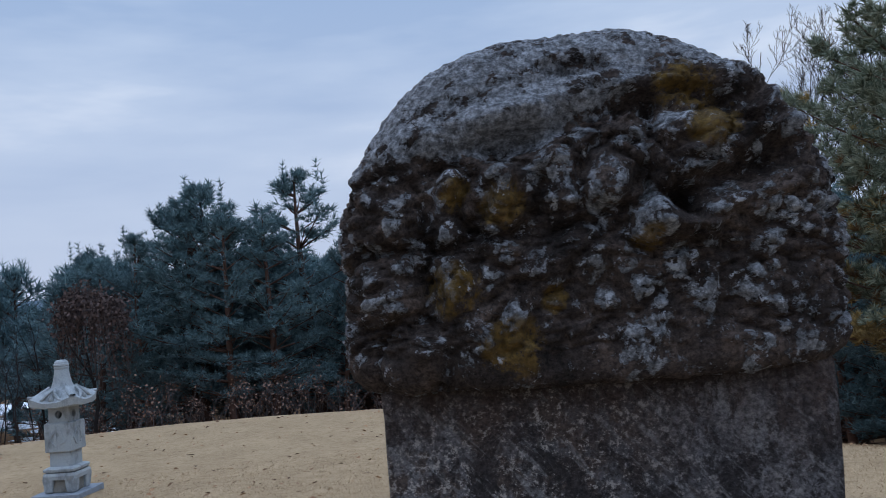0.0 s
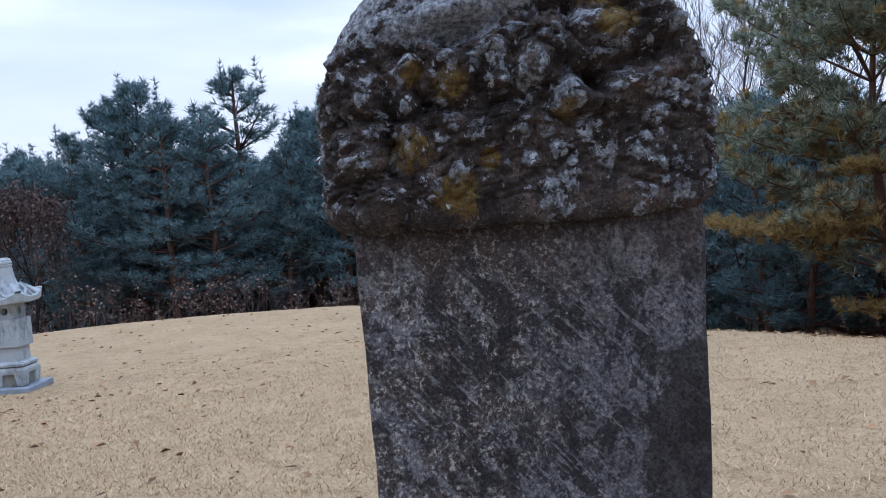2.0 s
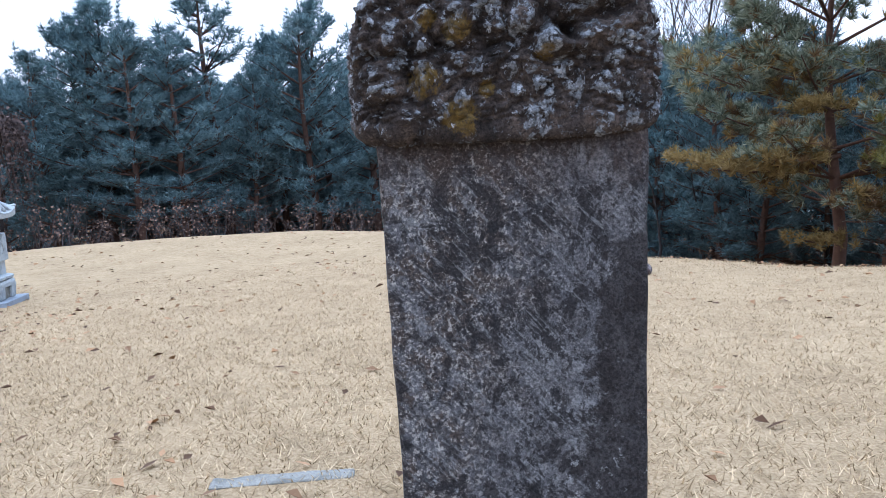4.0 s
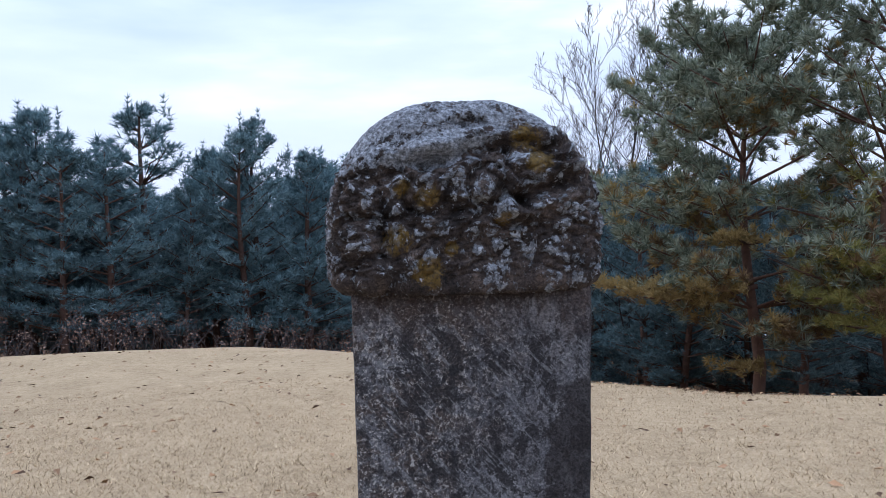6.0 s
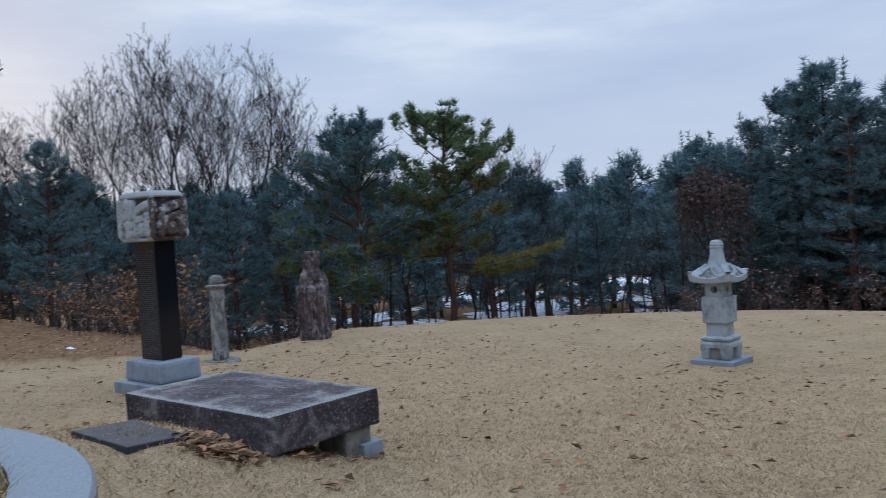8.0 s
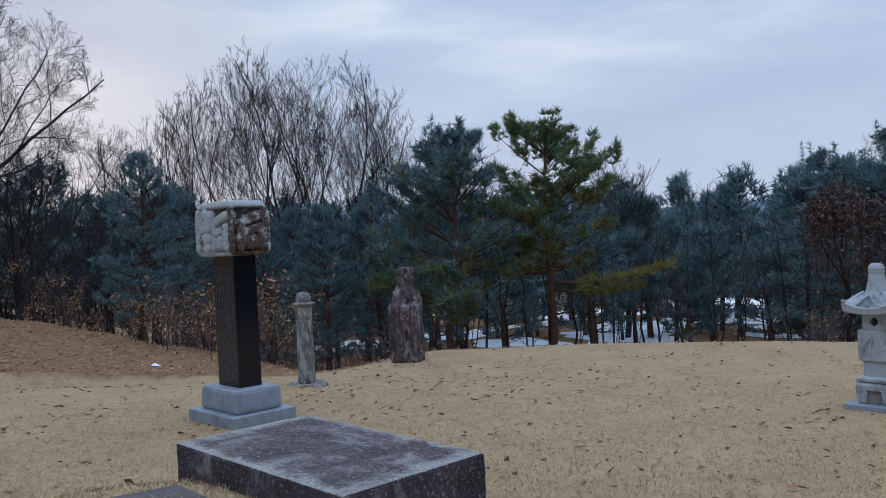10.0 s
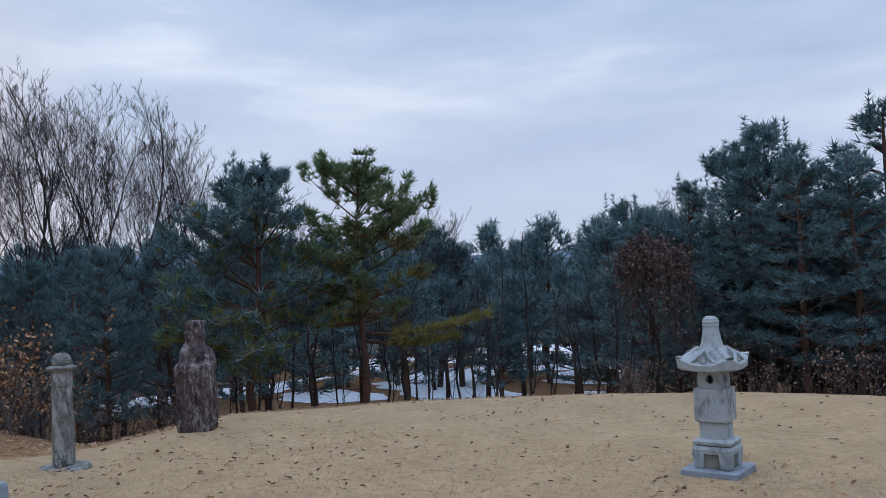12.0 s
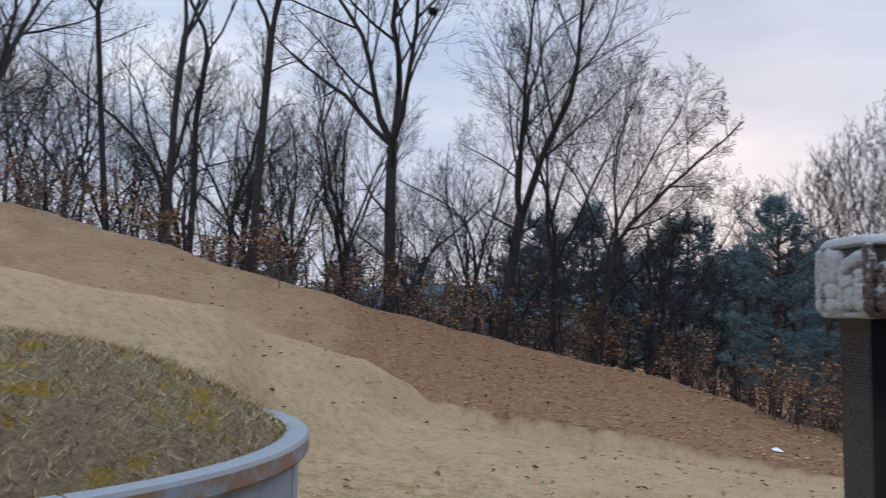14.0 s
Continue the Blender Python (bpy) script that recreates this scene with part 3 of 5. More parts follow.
def stele_head(w, d, h, relief=1.0, arch=2.1, sides=340, levels=165, seed=0.0, cap=True, cell=15.0):
    """The carved capital: a domed block with dragons and clouds in worn relief, standing on z = 0."""
    knobs = [(-0.31, 0.50, 0.075, 0.022), (-0.53, 0.49, 0.085, 0.016), (0.10, 0.54, 0.07, 0.022), (0.27, 0.40, 0.06, 0.018),
             (0.42, 0.66, 0.08, 0.02), (-0.80, 0.26, 0.09, 0.02), (-0.78, 0.48, 0.08, 0.02), (-0.70, 0.08, 0.08, 0.016)]
    pits = [(0.22, 0.74, 0.06, 0.045), (0.68, 0.66, 0.05, 0.04), (0.05, 0.86, 0.05, 0.022), (-0.05, 0.86, 0.05, 0.022), (0.45, 0.76, 0.05, 0.016)]
    cuts = [(0.20, 0.50, 0.36, 0.46, 0.026), (0.36, 0.46, 0.75, 0.56, 0.04), (-0.62, 0.62, -0.22, 0.66, 0.024), (-0.62, 0.20, -0.60, 0.56, 0.02),
            (-0.22, 0.40, 0.10, 0.42, 0.018), (0.26, 0.70, 0.62, 0.72, 0.022), (-0.30, 0.64, 0.12, 0.72, 0.026)]
    ochres = [(0.42, 0.78, 0.13), (0.50, 0.66, 0.13), (-0.30, 0.48, 0.10), (-0.48, 0.52, 0.08), (-0.52, 0.26, 0.13), (0.22, 0.36, 0.06), (-0.30, 0.10, 0.14), (-0.15, 0.22, 0.07)]
    bm = bmesh.new()
    och, cru = bm.verts.layers.float.new("ochre"), bm.verts.layers.float.new("crust")
    tops = bm.verts.layers.float.new("tops")
    rings = []
    prof = [(0.86, -0.015), (0.93, 0.0), (0.985, 0.03), (1.0, 0.07)]
    for k in range(1, levels):
        t = 0.07 + 0.93 * k / (levels - 1)
        q = 1.0 if t < 0.36 else max(0.0, 1 - ((t - 0.36) / 0.64) ** arch) ** (1 / arch)
        prof.append((max(q, 0.03), t))
    for q, t in prof:
        ring = []
        for k in range(sides):
            a = 2 * math.pi * k / sides
            c, s = math.cos(a), math.sin(a)
            e = 5.0
            f = (abs(c) ** e + abs(s) ** e) ** (-1 / e)
            ring.append(bm.verts.new((c * f * q * w / 2, s * f * (0.30 + 0.70 * q ** 0.8) * min(1, q * 4) * d / 2, t * h)))
        rings.append(ring)
    for lo, hi in zip(rings, rings[1:]):
        for k in range(sides):
            bm.faces.new((lo[k], lo[(k + 1) % sides], hi[(k + 1) % sides], hi[k]))
    bm.faces.new(rings[0][::-1])
    bm.faces.new(rings[-1])
    bm.normal_update()
    for v in bm.verts:
        x, z = v.co.x / (w / 2), v.co.z / h
        p = v.co + Vector((seed, seed * 2, 0))
        edge = (0.64 + 0.20 * smooth_step(-0.3, 0.5, x) + 0.05 * noise.noise(p * 9)) if cap else 0.86
        smooth = smooth_step(edge - 0.05, edge + 0.05, z)
        v[cru] = smooth
        carve = (1 - smooth) * smooth_step(0.03, 0.12, z) * relief
        if not cap:
            depth = scroll_depth(v, w, d, z)
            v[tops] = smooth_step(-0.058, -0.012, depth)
            v.co += v.normal * (depth + 0.006 * noise.noise(p * 7) + 0.004 * noise.noise(p * 40))
            continue
        q = p + 0.035 * Vector((noise.noise(p * 9), noise.noise(p * 9 + Vector((5, 0, 0))), noise.noise(p * 9 + Vector((0, 5, 0)))))
        d1 = noise.voronoi(q * cell)[0]
        lump = min(1.0, (d1[1] - d1[0]) * 3.0) ** 0.55
        g = carve * (0.017 * lump - 0.012)
        d2 = noise.voronoi(q * cell * 2.3)[0]
        small = min(1.0, (d2[1] - d2[0]) * 3.0) ** 0.6
        g += carve * 0.011 * (small - 0.5)
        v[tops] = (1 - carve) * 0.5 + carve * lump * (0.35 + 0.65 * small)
        g += 0.005 * noise.noise(p * 60) + 0.0035 * noise.noise(p * 130)
        g += 0.012 * noise.noise(p * 5)
        if v.normal.y < -0.2 and cap:
            wx = x + 0.05 * noise.noise(p * 11)
            for kx, kz, r, hgt in knobs:
                dd = math.hypot(wx - kx, (z - kz) * h / (w / 2)) / (r * 1.7)
                if dd < 1:
                    g += hgt * (1 - dd * dd) ** 0.6
                elif dd < 1.3:
                    g -= 0.012
            for kx, kz, r, dep in pits:
                dd = math.hypot((wx - kx), (z - kz) * h / (w / 2) * 1.8) / (r * 1.8)
                if dd < 1:
                    g -= dep * (1 - dd ** 4)
            for x0, z0, x1, z1, dep in cuts:
                ax, az = x1 - x0, (z1 - z0) * 1.4
                px, pz = wx - x0, (z - z0) * 1.4
                u = min(1, max(0, (px * ax + pz * az) / (ax * ax + az * az)))
                dd = math.hypot(px - u * ax, pz - u * az)
                g -= dep * math.exp(-(dd / 0.045) ** 2)
                g += 0.5 * dep * math.exp(-((dd - 0.11) / 0.05) ** 2)
            v[och] = max(0.0, max(1.25 - math.hypot(wx - ox, (z - oz) * 1.4) / r for ox, oz, r in ochres))
        v.co += v.normal * g
    return bm


def old_gravestone():
    m = pose(0.242, 1.425, 0, 0, 0, -4.5)
    t = thing("old_gravestone", m, "dark weathered gravestone with a domed lichen-covered carved head", "gravestone")
    base = block((1.0, 0.66, 0.22), (0, 0, -0.14), 0.03, 8, 0.008, 2.0)
    part("base", base, M_OLDGRANITE, t)
    sh = block((0.645, 0.30, 1.37), (0.008, -0.01, 0.0), 0.012, 22, 0.004, 1.0, top=(1.055, 1.05))
    part("shaft", sh, M_SHAFT, t, "grey-brown weathered stone slab", True)
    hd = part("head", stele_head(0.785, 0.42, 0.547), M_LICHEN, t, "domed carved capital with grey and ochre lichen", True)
    hd.location = (0, -0.005, 1.36)
    return t


old_gravestone()


def engraved(parent, w, h, z0, y, material, cols, rows, size):
    """Columns of small illegible characters, as plain bars cut in the face."""
    rng = random.Random(5)
    bm = bmesh.new()
    for c in range(cols):
        x = -w / 2 + w * (c + 0.5) / cols
        for r in range(rows):
            if rng.random() < 0.06:
                continue
            z = z0 + h * (r + 0.5) / rows
            for k in range(2):
                a, b = size * rng.uniform(0.5, 1), size * rng.uniform(0.2, 0.4)
                vs = bmesh.ops.create_cube(bm, size=1.0)["verts"]
                for v in vs:
                    v.co = Vector((v.co.x * a + x, v.co.y * 0.003 + y, v.co.z * b + z + (k - 0.5) * size * 0.6))
    return part("inscription", bm, material, parent, "columns of small engraved characters")


M_BLACK = flat_var("polished_black_granite", (0.004, 0.005, 0.008), (0.009, 0.011, 0.016), 60, rough=0.14, bump=0.02, dist=0.001)
M_BLACK.node_tree.nodes["Principled BSDF"].inputs["Specular IOR Level"].default_value = 0.38
M_CHAR = flat_var("pale_engraving", (0.07, 0.077, 0.10), (0.13, 0.14, 0.17), 30, bump=0)


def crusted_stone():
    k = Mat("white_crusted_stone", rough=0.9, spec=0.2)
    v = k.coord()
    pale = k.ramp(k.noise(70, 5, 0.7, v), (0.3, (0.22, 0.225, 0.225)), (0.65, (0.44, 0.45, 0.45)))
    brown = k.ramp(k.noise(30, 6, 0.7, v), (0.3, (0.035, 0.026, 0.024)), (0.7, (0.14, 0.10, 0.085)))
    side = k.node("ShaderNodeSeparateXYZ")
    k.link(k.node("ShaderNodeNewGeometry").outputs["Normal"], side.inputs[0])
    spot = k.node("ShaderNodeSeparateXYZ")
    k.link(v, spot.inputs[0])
    # the pale crust turns to brown past the eastern edge and covers the top
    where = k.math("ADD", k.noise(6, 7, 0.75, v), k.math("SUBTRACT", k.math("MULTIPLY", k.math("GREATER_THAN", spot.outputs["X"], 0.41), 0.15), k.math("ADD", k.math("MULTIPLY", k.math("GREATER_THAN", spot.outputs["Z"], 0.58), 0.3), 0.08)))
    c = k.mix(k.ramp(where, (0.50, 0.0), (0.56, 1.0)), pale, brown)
    # shade inside the carved grooves is painted into the colour
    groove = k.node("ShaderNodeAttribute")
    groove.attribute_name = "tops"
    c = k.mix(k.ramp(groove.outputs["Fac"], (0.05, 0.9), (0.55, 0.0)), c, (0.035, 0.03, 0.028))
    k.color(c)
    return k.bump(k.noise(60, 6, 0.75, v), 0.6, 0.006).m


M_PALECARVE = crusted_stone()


def black_gravestone():
    x, y = -11.15, 5.45
    z = ground_z(x, y)
    t = thing("black_gravestone", pose(x, y, z, 0, 0, 0), "black granite gravestone with a carved old head on a grey plinth", "gravestone")
    part("footing", block((1.14, 0.88, 0.22), (0, 0, -0.08), 0.012, 3, 0.002, 1), M_NEWGRANITE, t)
    part("plinth", block((0.90, 0.66, 0.29), (0, 0, 0.14), 0.05, 4, 0.002, 2, top=(0.97, 0.97)), M_NEWGRANITE, t)
    sh = part("shaft", block((0.52, 0.31, 1.66), (0, 0, 0.43), 0.006, 2, 0.0), M_BLACK, t, "polished black granite pillar")
    engraved(sh, 0.45, 1.45, 0.5, -0.1555, M_CHAR, 12, 52, 0.017)
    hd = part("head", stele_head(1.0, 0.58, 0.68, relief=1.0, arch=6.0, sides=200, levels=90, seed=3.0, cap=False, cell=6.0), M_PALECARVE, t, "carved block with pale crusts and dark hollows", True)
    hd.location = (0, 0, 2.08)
    return t


black_gravestone()


# ---------------------------------------------------------------- offering table
def offering_table():
    x, y, top = -6.015, 3.115, 0.305
    t = thing("offering_table", pose(x, y, 0), "thick dark-stained stone slab table on the grass", "stone table")
    slab = block((1.83, 1.03, 0.27), (0, 0, top - 0.27), 0.025, 12, 0.007, 4)
    part("tabletop", slab, M_TABLE, t)
    for k, (px, py) in enumerate(((0.70, 0.34), (-0.70, 0.34), (0.0, 0.30))):
        g = ground_z(x + px, y + py)
        if top - 0.27 - g > 0.02:
            part("support", block((0.32, 0.26, top - 0.27 - g + 0.06), (px, py, g - 0.06), 0.03, 4, 0.012, k), M_OLDGRANITE, t)
    g = ground_z(x + 0.80, y + 0.46)
    part("footing", block((0.24, 0.20, 0.16), (0.79, 0.44, g - 0.04), 0.01, 2, 0.002, 9), M_NEWGRANITE, t)
    return t


def table_mat():
    k = Mat("stained_table_stone", rough=0.8, spec=0.3)
    v = k.coord()
    c = k.ramp(k.noise(3.2, 7, 0.7, v, 0.5), (0.38, (0.022, 0.018, 0.022)), (0.54, (0.06, 0.045, 0.052)), (0.70, (0.25, 0.235, 0.23)))
    c = k.mix(k.ramp(k.noise(45, 5, 0.8, v), (0.55, 0.0), (0.66, 0.7)), c, (0.42, 0.40, 0.38))
    c = k.mix(k.ramp(k.noise(14, 5, 0.7, v), (0.5, 0.0), (0.7, 0.6)), c, (0.07, 0.04, 0.035))
    worn = k.math("MULTIPLY", k.ramp(k.up(), (0.6, 0.0), (0.9, 1.0)), k.ramp(k.noise(2.6, 8, 0.72, k.coord((1, 2.2, 1)), 0.6), (0.53, 0.0), (0.64, 0.4)))
    c = k.mix(worn, c, (0.30, 0.29, 0.285))
    at = k.node("ShaderNodeSeparateXYZ")
    k.link(v, at.inputs[0])
    rim = k.math("MAXIMUM", k.math("MULTIPLY", k.math("ABSOLUTE", at.outputs["X"]), 1 / 0.915), k.math("MULTIPLY", k.math("ABSOLUTE", at.outputs["Y"]), 1 / 0.515))
    rim = k.math("ADD", rim, k.math("MULTIPLY", k.math("SUBTRACT", k.noise(6, 8, 0.72, v), 0.5), 0.7))
    rim = k.math("MULTIPLY", k.ramp(rim, (0.82, 0.0), (0.95, 0.75)), k.ramp(k.up(), (0.5, 0.0), (0.9, 1.0)))
    c = k.mix(rim, c, k.ramp(k.noise(50, 6, 0.75, v), (0.35, (0.16, 0.155, 0.14)), (0.62, (0.40, 0.40, 0.38))))
    k.color(c)
    return k.bump(k.noise(40, 6, 0.75, v), 0.5, 0.008).m


M_TABLE = table_mat()
offering_table()


# ---------------------------------------------------------------- stone lantern
def stone_lantern():
    x, y = -5.75, 11.93
    z = ground_z(x, y)
    t = thing("stone_lantern", pose(x, y, z - 0.04, 0, 0, -4), "pale grey granite stone lantern with a tiered eaved cap", "stone lantern")
    part("footing", block((0.71, 0.71, 0.15), (0, 0, -0.03), 0.012, 3, 0.003, 1), M_NEWGRANITE, t)
    # pedestal: a table on carved legs with a dark recess in each side
    ped = part("pedestal", block((0.38, 0.38, 0.20), (0, 0, 0.12), 0.01, 3, 0.003, 2), M_OLDGRANITE, t)
    for sx in (-1, 1):
        for sy in (-1, 1):
            part("pedestal_leg", block((0.12, 0.12, 0.22), (sx * 0.165, sy * 0.165, 0.12), 0.025, 4, 0.008, sx + 2 * sy, top=(1.35, 1.35)), M_GRANITE, ped)
    part("pedestal_band", lathe([(0.215, 0.30), (0.245, 0.31), (0.25, 0.36), (0.235, 0.40), (0.20, 0.41)], 40, 10, 0.004, 1), M_GRANITE, t)
    part("pedestal_cornice", lathe([(0.20, 0.41), (0.24, 0.42), (0.245, 0.455), (0.21, 0.475), (0.19, 0.48)], 40, 10, 0.003, 2), M_GRANITE, t)
    part("post", block((0.315, 0.315, 0.22), (0, 0, 0.47), 0.01, 4, 0.003, 3), M_GRANITE, t)
    body = part("body", block((0.40, 0.40, 0.41), (0, 0, 0.69), 0.018, 6, 0.004, 4), M_GRANITE, t)
    for k in range(4):
        pan = bmesh.new()
        for zz, xx, ang, ln in ((0.0, -0.03, 8, 0.25), (0.03, 0.06, -14, 0.22), (0.04, -0.08, 40, 0.15), (-0.06, 0.08, 55, 0.12), (0.08, 0.02, -50, 0.14), (-0.05, -0.1, -30, 0.12)):
            leaf = block((0.028, 0.018, ln), (0, 0, -ln / 2), 0.004, 2, 0.002, ang)
            bmesh.ops.rotate(leaf, verts=leaf.verts, cent=(0, 0, 0), matrix=Matrix.Rotation(radians(ang), 3, "Y"))
            bmesh.ops.translate(leaf, verts=leaf.verts, vec=(xx, -0.204, 0.895 + zz))
            me = bpy.data.meshes.new("leaf")
            leaf.to_mesh(me)
            leaf.free()
            pan.from_mesh(me)
        bmesh.ops.rotate(pan, verts=pan.verts, cent=(0, 0, 0), matrix=Matrix.Rotation(k * math.pi / 2, 3, "Z"))
        part("bamboo_relief", pan, M_GRANITE, body)
    for k in range(4):                                    # fire chamber walls with round windows
        fb = bmesh.new()
        n_, r = 32, 0.055
        zz, hw, y0 = 1.215, 0.15, 0.15
        out_f, in_f, in_b = [], [], []
        for i in range(n_):
            a = 2 * math.pi * i / n_
            c, s = math.cos(a), math.sin(a)
            q = 1 / max(abs(c) / hw, abs(s) / 0.118)
            out_f.append(fb.verts.new((c * q, -y0, zz + s * q)))
            in_f.append(fb.verts.new((c * r, -y0, zz + s * r)))
            in_b.append(fb.verts.new((c * r, -y0 + 0.06, zz + s * r)))
        for i in range(n_):
            j = (i + 1) % n_
            fb.faces.new((out_f[i], out_f[j], in_f[j], in_f[i]))
            fb.faces.new((in_f[i], in_f[j], in_b[j], in_b[i]))
        bmesh.ops.rotate(fb, verts=fb.verts, cent=(0, 0, 0), matrix=Matrix.Rotation(k * math.pi / 2, 3, "Z"))
        part("chamber_wall", fb, M_GRANITE, t)
    part("chamber_floor", block((0.29, 0.29, 0.02), (0, 0, 1.10), 0, 1, 0), M_OLDGRANITE, t)
    # roof: square eaves with curled corners, hip ridges and a carved gable in each side
    bm = bmesh.new()
    rows = [(0.16, 1.325, 0), (0.325, 1.325, 0.01), (0.352, 1.335, 0.03), (0.366, 1.405, 0.07), (0.335, 1.425, 0.07), (0.27, 1.475, 0.045), (0.20, 1.545, 0.015), (0.135, 1.60, 0)]
    sides, rings = 96, []
    for r, zz, curl in rows:
        ring = []
        for k in range(sides):
            a = 2 * math.pi * k / sides
            c, s = math.cos(a), math.sin(a)
            q = (abs(c) ** 7 + abs(s) ** 7) ** (-1 / 7)
            corner = abs(math.sin(2 * a)) ** 4
            ring.append(bm.verts.new((r * c * q, r * s * q, zz + curl * corner)))
        rings.append(ring)
    for lo, hi in zip(rings, rings[1:]):
        for k in range(sides):
            bm.faces.new((lo[k], lo[(k + 1) % sides], hi[(k + 1) % sides], hi[k]))
    bm.faces.new(rings[0][::-1])
    bm.faces.new(rings[-1])
    rough_up(bm, 0.006, 9, 3)
    roof = part("roof", bm, M_GRANITE, t)
    for k in range(4):
        a = radians(45 + 90 * k)
        wv, wf = [], []
        for sd in (-0.05, 0.0, 0.05):
            cc, ss = math.cos(a + sd), math.sin(a + sd)
            tube_into(wv, wf, [Vector((0.17 * cc, 0.17 * ss, 1.60)), Vector((0.28 * cc, 0.28 * ss, 1.535)), Vector((0.38 * cc, 0.38 * ss, 1.485)), Vector((0.47 * cc, 0.47 * ss, 1.495))], [0.026, 0.026, 0.024, 0.02], 8)
        part("hip_ridge", mesh_of("hip_ridge", wv, wf, M_GRANITE, True), None, roof)
        b = radians(90 * k)
        u, w_ = Vector((math.cos(b), math.sin(b), 0)), Vector((-math.sin(b), math.cos(b), 0))
        wv, wf = [], []
        for sd in (-1, 1):
            tube_into(wv, wf, [u * 0.20 + Vector((0, 0, 1.585)), u * 0.30 + w_ * 0.05 * sd + Vector((0, 0, 1.53)), u * 0.325 + w_ * 0.12 * sd + Vector((0, 0, 1.455)), u * 0.34 + w_ * 0.18 * sd + Vector((0, 0, 1.43))], [0.022, 0.022, 0.02, 0.016], 8)
        tube_into(wv, wf, [u * 0.27 + Vector((0, 0, 1.41)), u * 0.312 + Vector((0, 0, 1.44)), u * 0.30 + Vector((0, 0, 1.50))], [0.03, 0.045, 0.02], 8)
        part("gable_carving", mesh_of("gable_carving", wv, wf, M_GRANITE, True), None, roof)
    part("finial", lathe([(0.165, 1.575), (0.14, 1.61), (0.122, 1.66), (0.105, 1.74), (0.09, 1.85), (0.095, 1.86), (0.098, 1.872), (0.098, 1.885), (0.088, 1.89), (0.096, 1.90), (0.097, 1.925), (0.088, 1.935), (0.085, 1.955), (0.05, 1.985)], 32, 2.6, 0.003, 2), M_GRANITE, t)
    return t


stone_lantern()


# ---------------------------------------------------------------- pillar and statue
def stone_pillar():
    x, y = -14.0, 8.35
    z = ground_z(x, y)
    t = thing("stone_pillar", pose(x, y, z, 0, 0, 10), "slender octagonal grey stone grave pillar with a bud finial", "stone pillar")
    part("footing", lathe([(0.36, -0.06), (0.37, 0.0), (0.34, 0.04)], 24, 2, 0.01), M_PILLAR, t)
    part("shaft", lathe([(0.155, 0.0), (0.147, 0.55), (0.136, 1.13), (0.142, 1.15), (0.130, 1.16), (0.142, 1.175), (0.142, 1.38)], 8, 2, 0.006, 1), M_PILLAR, t)
    part("cap", lathe([(0.145, 1.38), (0.20, 1.415), (0.208, 1.44), (0.19, 1.455), (0.11, 1.475)], 8, 2, 0.004, 2), M_PILLAR, t)
    part("finial", lathe([(0.11, 1.47), (0.133, 1.50), (0.135, 1.55), (0.118, 1.575), (0.122, 1.585), (0.10, 1.62), (0.05, 1.645)], 16, 2, 0.004, 3), M_PILLAR, t)
    return t


def grave_statue():
    x, y = -15.0, 11.6
    z = ground_z(x, y)
    bm = bmesh.new()
    rows = [(0.36, 0.27, -0.05), (0.37, 0.28, 0.10), (0.355, 0.27, 0.25), (0.36, 0.27, 0.6), (0.375, 0.28, 1.0), (0.375, 0.27, 1.18), (0.345, 0.26, 1.32), (0.28, 0.24, 1.45),
            (0.205, 0.21, 1.54), (0.165, 0.18, 1.58), (0.165, 0.18, 1.74), (0.185, 0.195, 1.77), (0.175, 0.185, 1.82), (0.185, 0.19, 1.96), (0.165, 0.17, 1.99)]
    fine = []
    for a, b in zip(rows, rows[1:]):
        for k in range(4):
            u = k / 4
            fine.append(tuple(p + (q - p) * u for p, q in zip(a, b)))
    fine.append(rows[-1])
    sides, rings = 96, []
    for w, d, zz in fine:
        ring = []
        for k in range(sides):
            a = 2 * math.pi * k / sides
            c, s = math.cos(a), math.sin(a)
            e = 5.0 - 2.0 * smooth_step(1.1, 1.3, zz) + 3.2 * smooth_step(1.5, 1.75, zz)
            q = (abs(c) ** e + abs(s) ** e) ** (-1 / e)
            vx, vy = w * 0.85 * c * q, d * s * q
            g = 0.05 * noise.noise(Vector((vx * 6, vy * 6, zz * 1.6))) + 0.035 * noise.noise(Vector((vx * 14, vy * 14, zz * 9)))
            g += 0.035 * smooth_step(1.25, 1.19, zz) * smooth_step(0.3, -0.2, s) * smooth_step(-0.05, 0.1, zz)   # sleeves stand forward of the back
            if vy < 0 and 0.95 < zz < 1.22 and abs(vx) < 0.2:
                g += 0.03 + 0.03 * (math.sin(zz * 60) > 0.2)
            if vy < 0 and abs(vx) < 0.05 and 0.7 < zz < 1.3:
                g += 0.04
            if vy < 0 and 0.1 < zz < 0.95:
                g += 0.024 * math.sin(vx * 45 + 2 * noise.noise(Vector((vx * 3, 0, zz * 2))))
            if zz > 1.56 and vy < 0.05:                      # worn face and hat folds
                g += 0.006 * math.sin(zz * 34) + 0.025 * noise.noise(Vector((vx * 18, 4, zz * 12)))
            ring.append(bm.verts.new((vx + c * g, vy + s * g, zz)))
        rings.append(ring)
    for lo, hi in zip(rings, rings[1:]):
        for k in range(sides):
            bm.faces.new((lo[k], lo[(k + 1) % sides], hi[(k + 1) % sides], hi[k]))
    bm.faces.new(rings[-1])
    bm.faces.new(rings[0][::-1])
    ob = part("grave_statue", bm, M_STATUE, None, smooth=True)
    ob.matrix_world = pose(x, y, z, 0, 0, 35)
    return tagged(ob, "weathered brown stone grave guardian statue on the lawn", "statue")


stone_pillar()
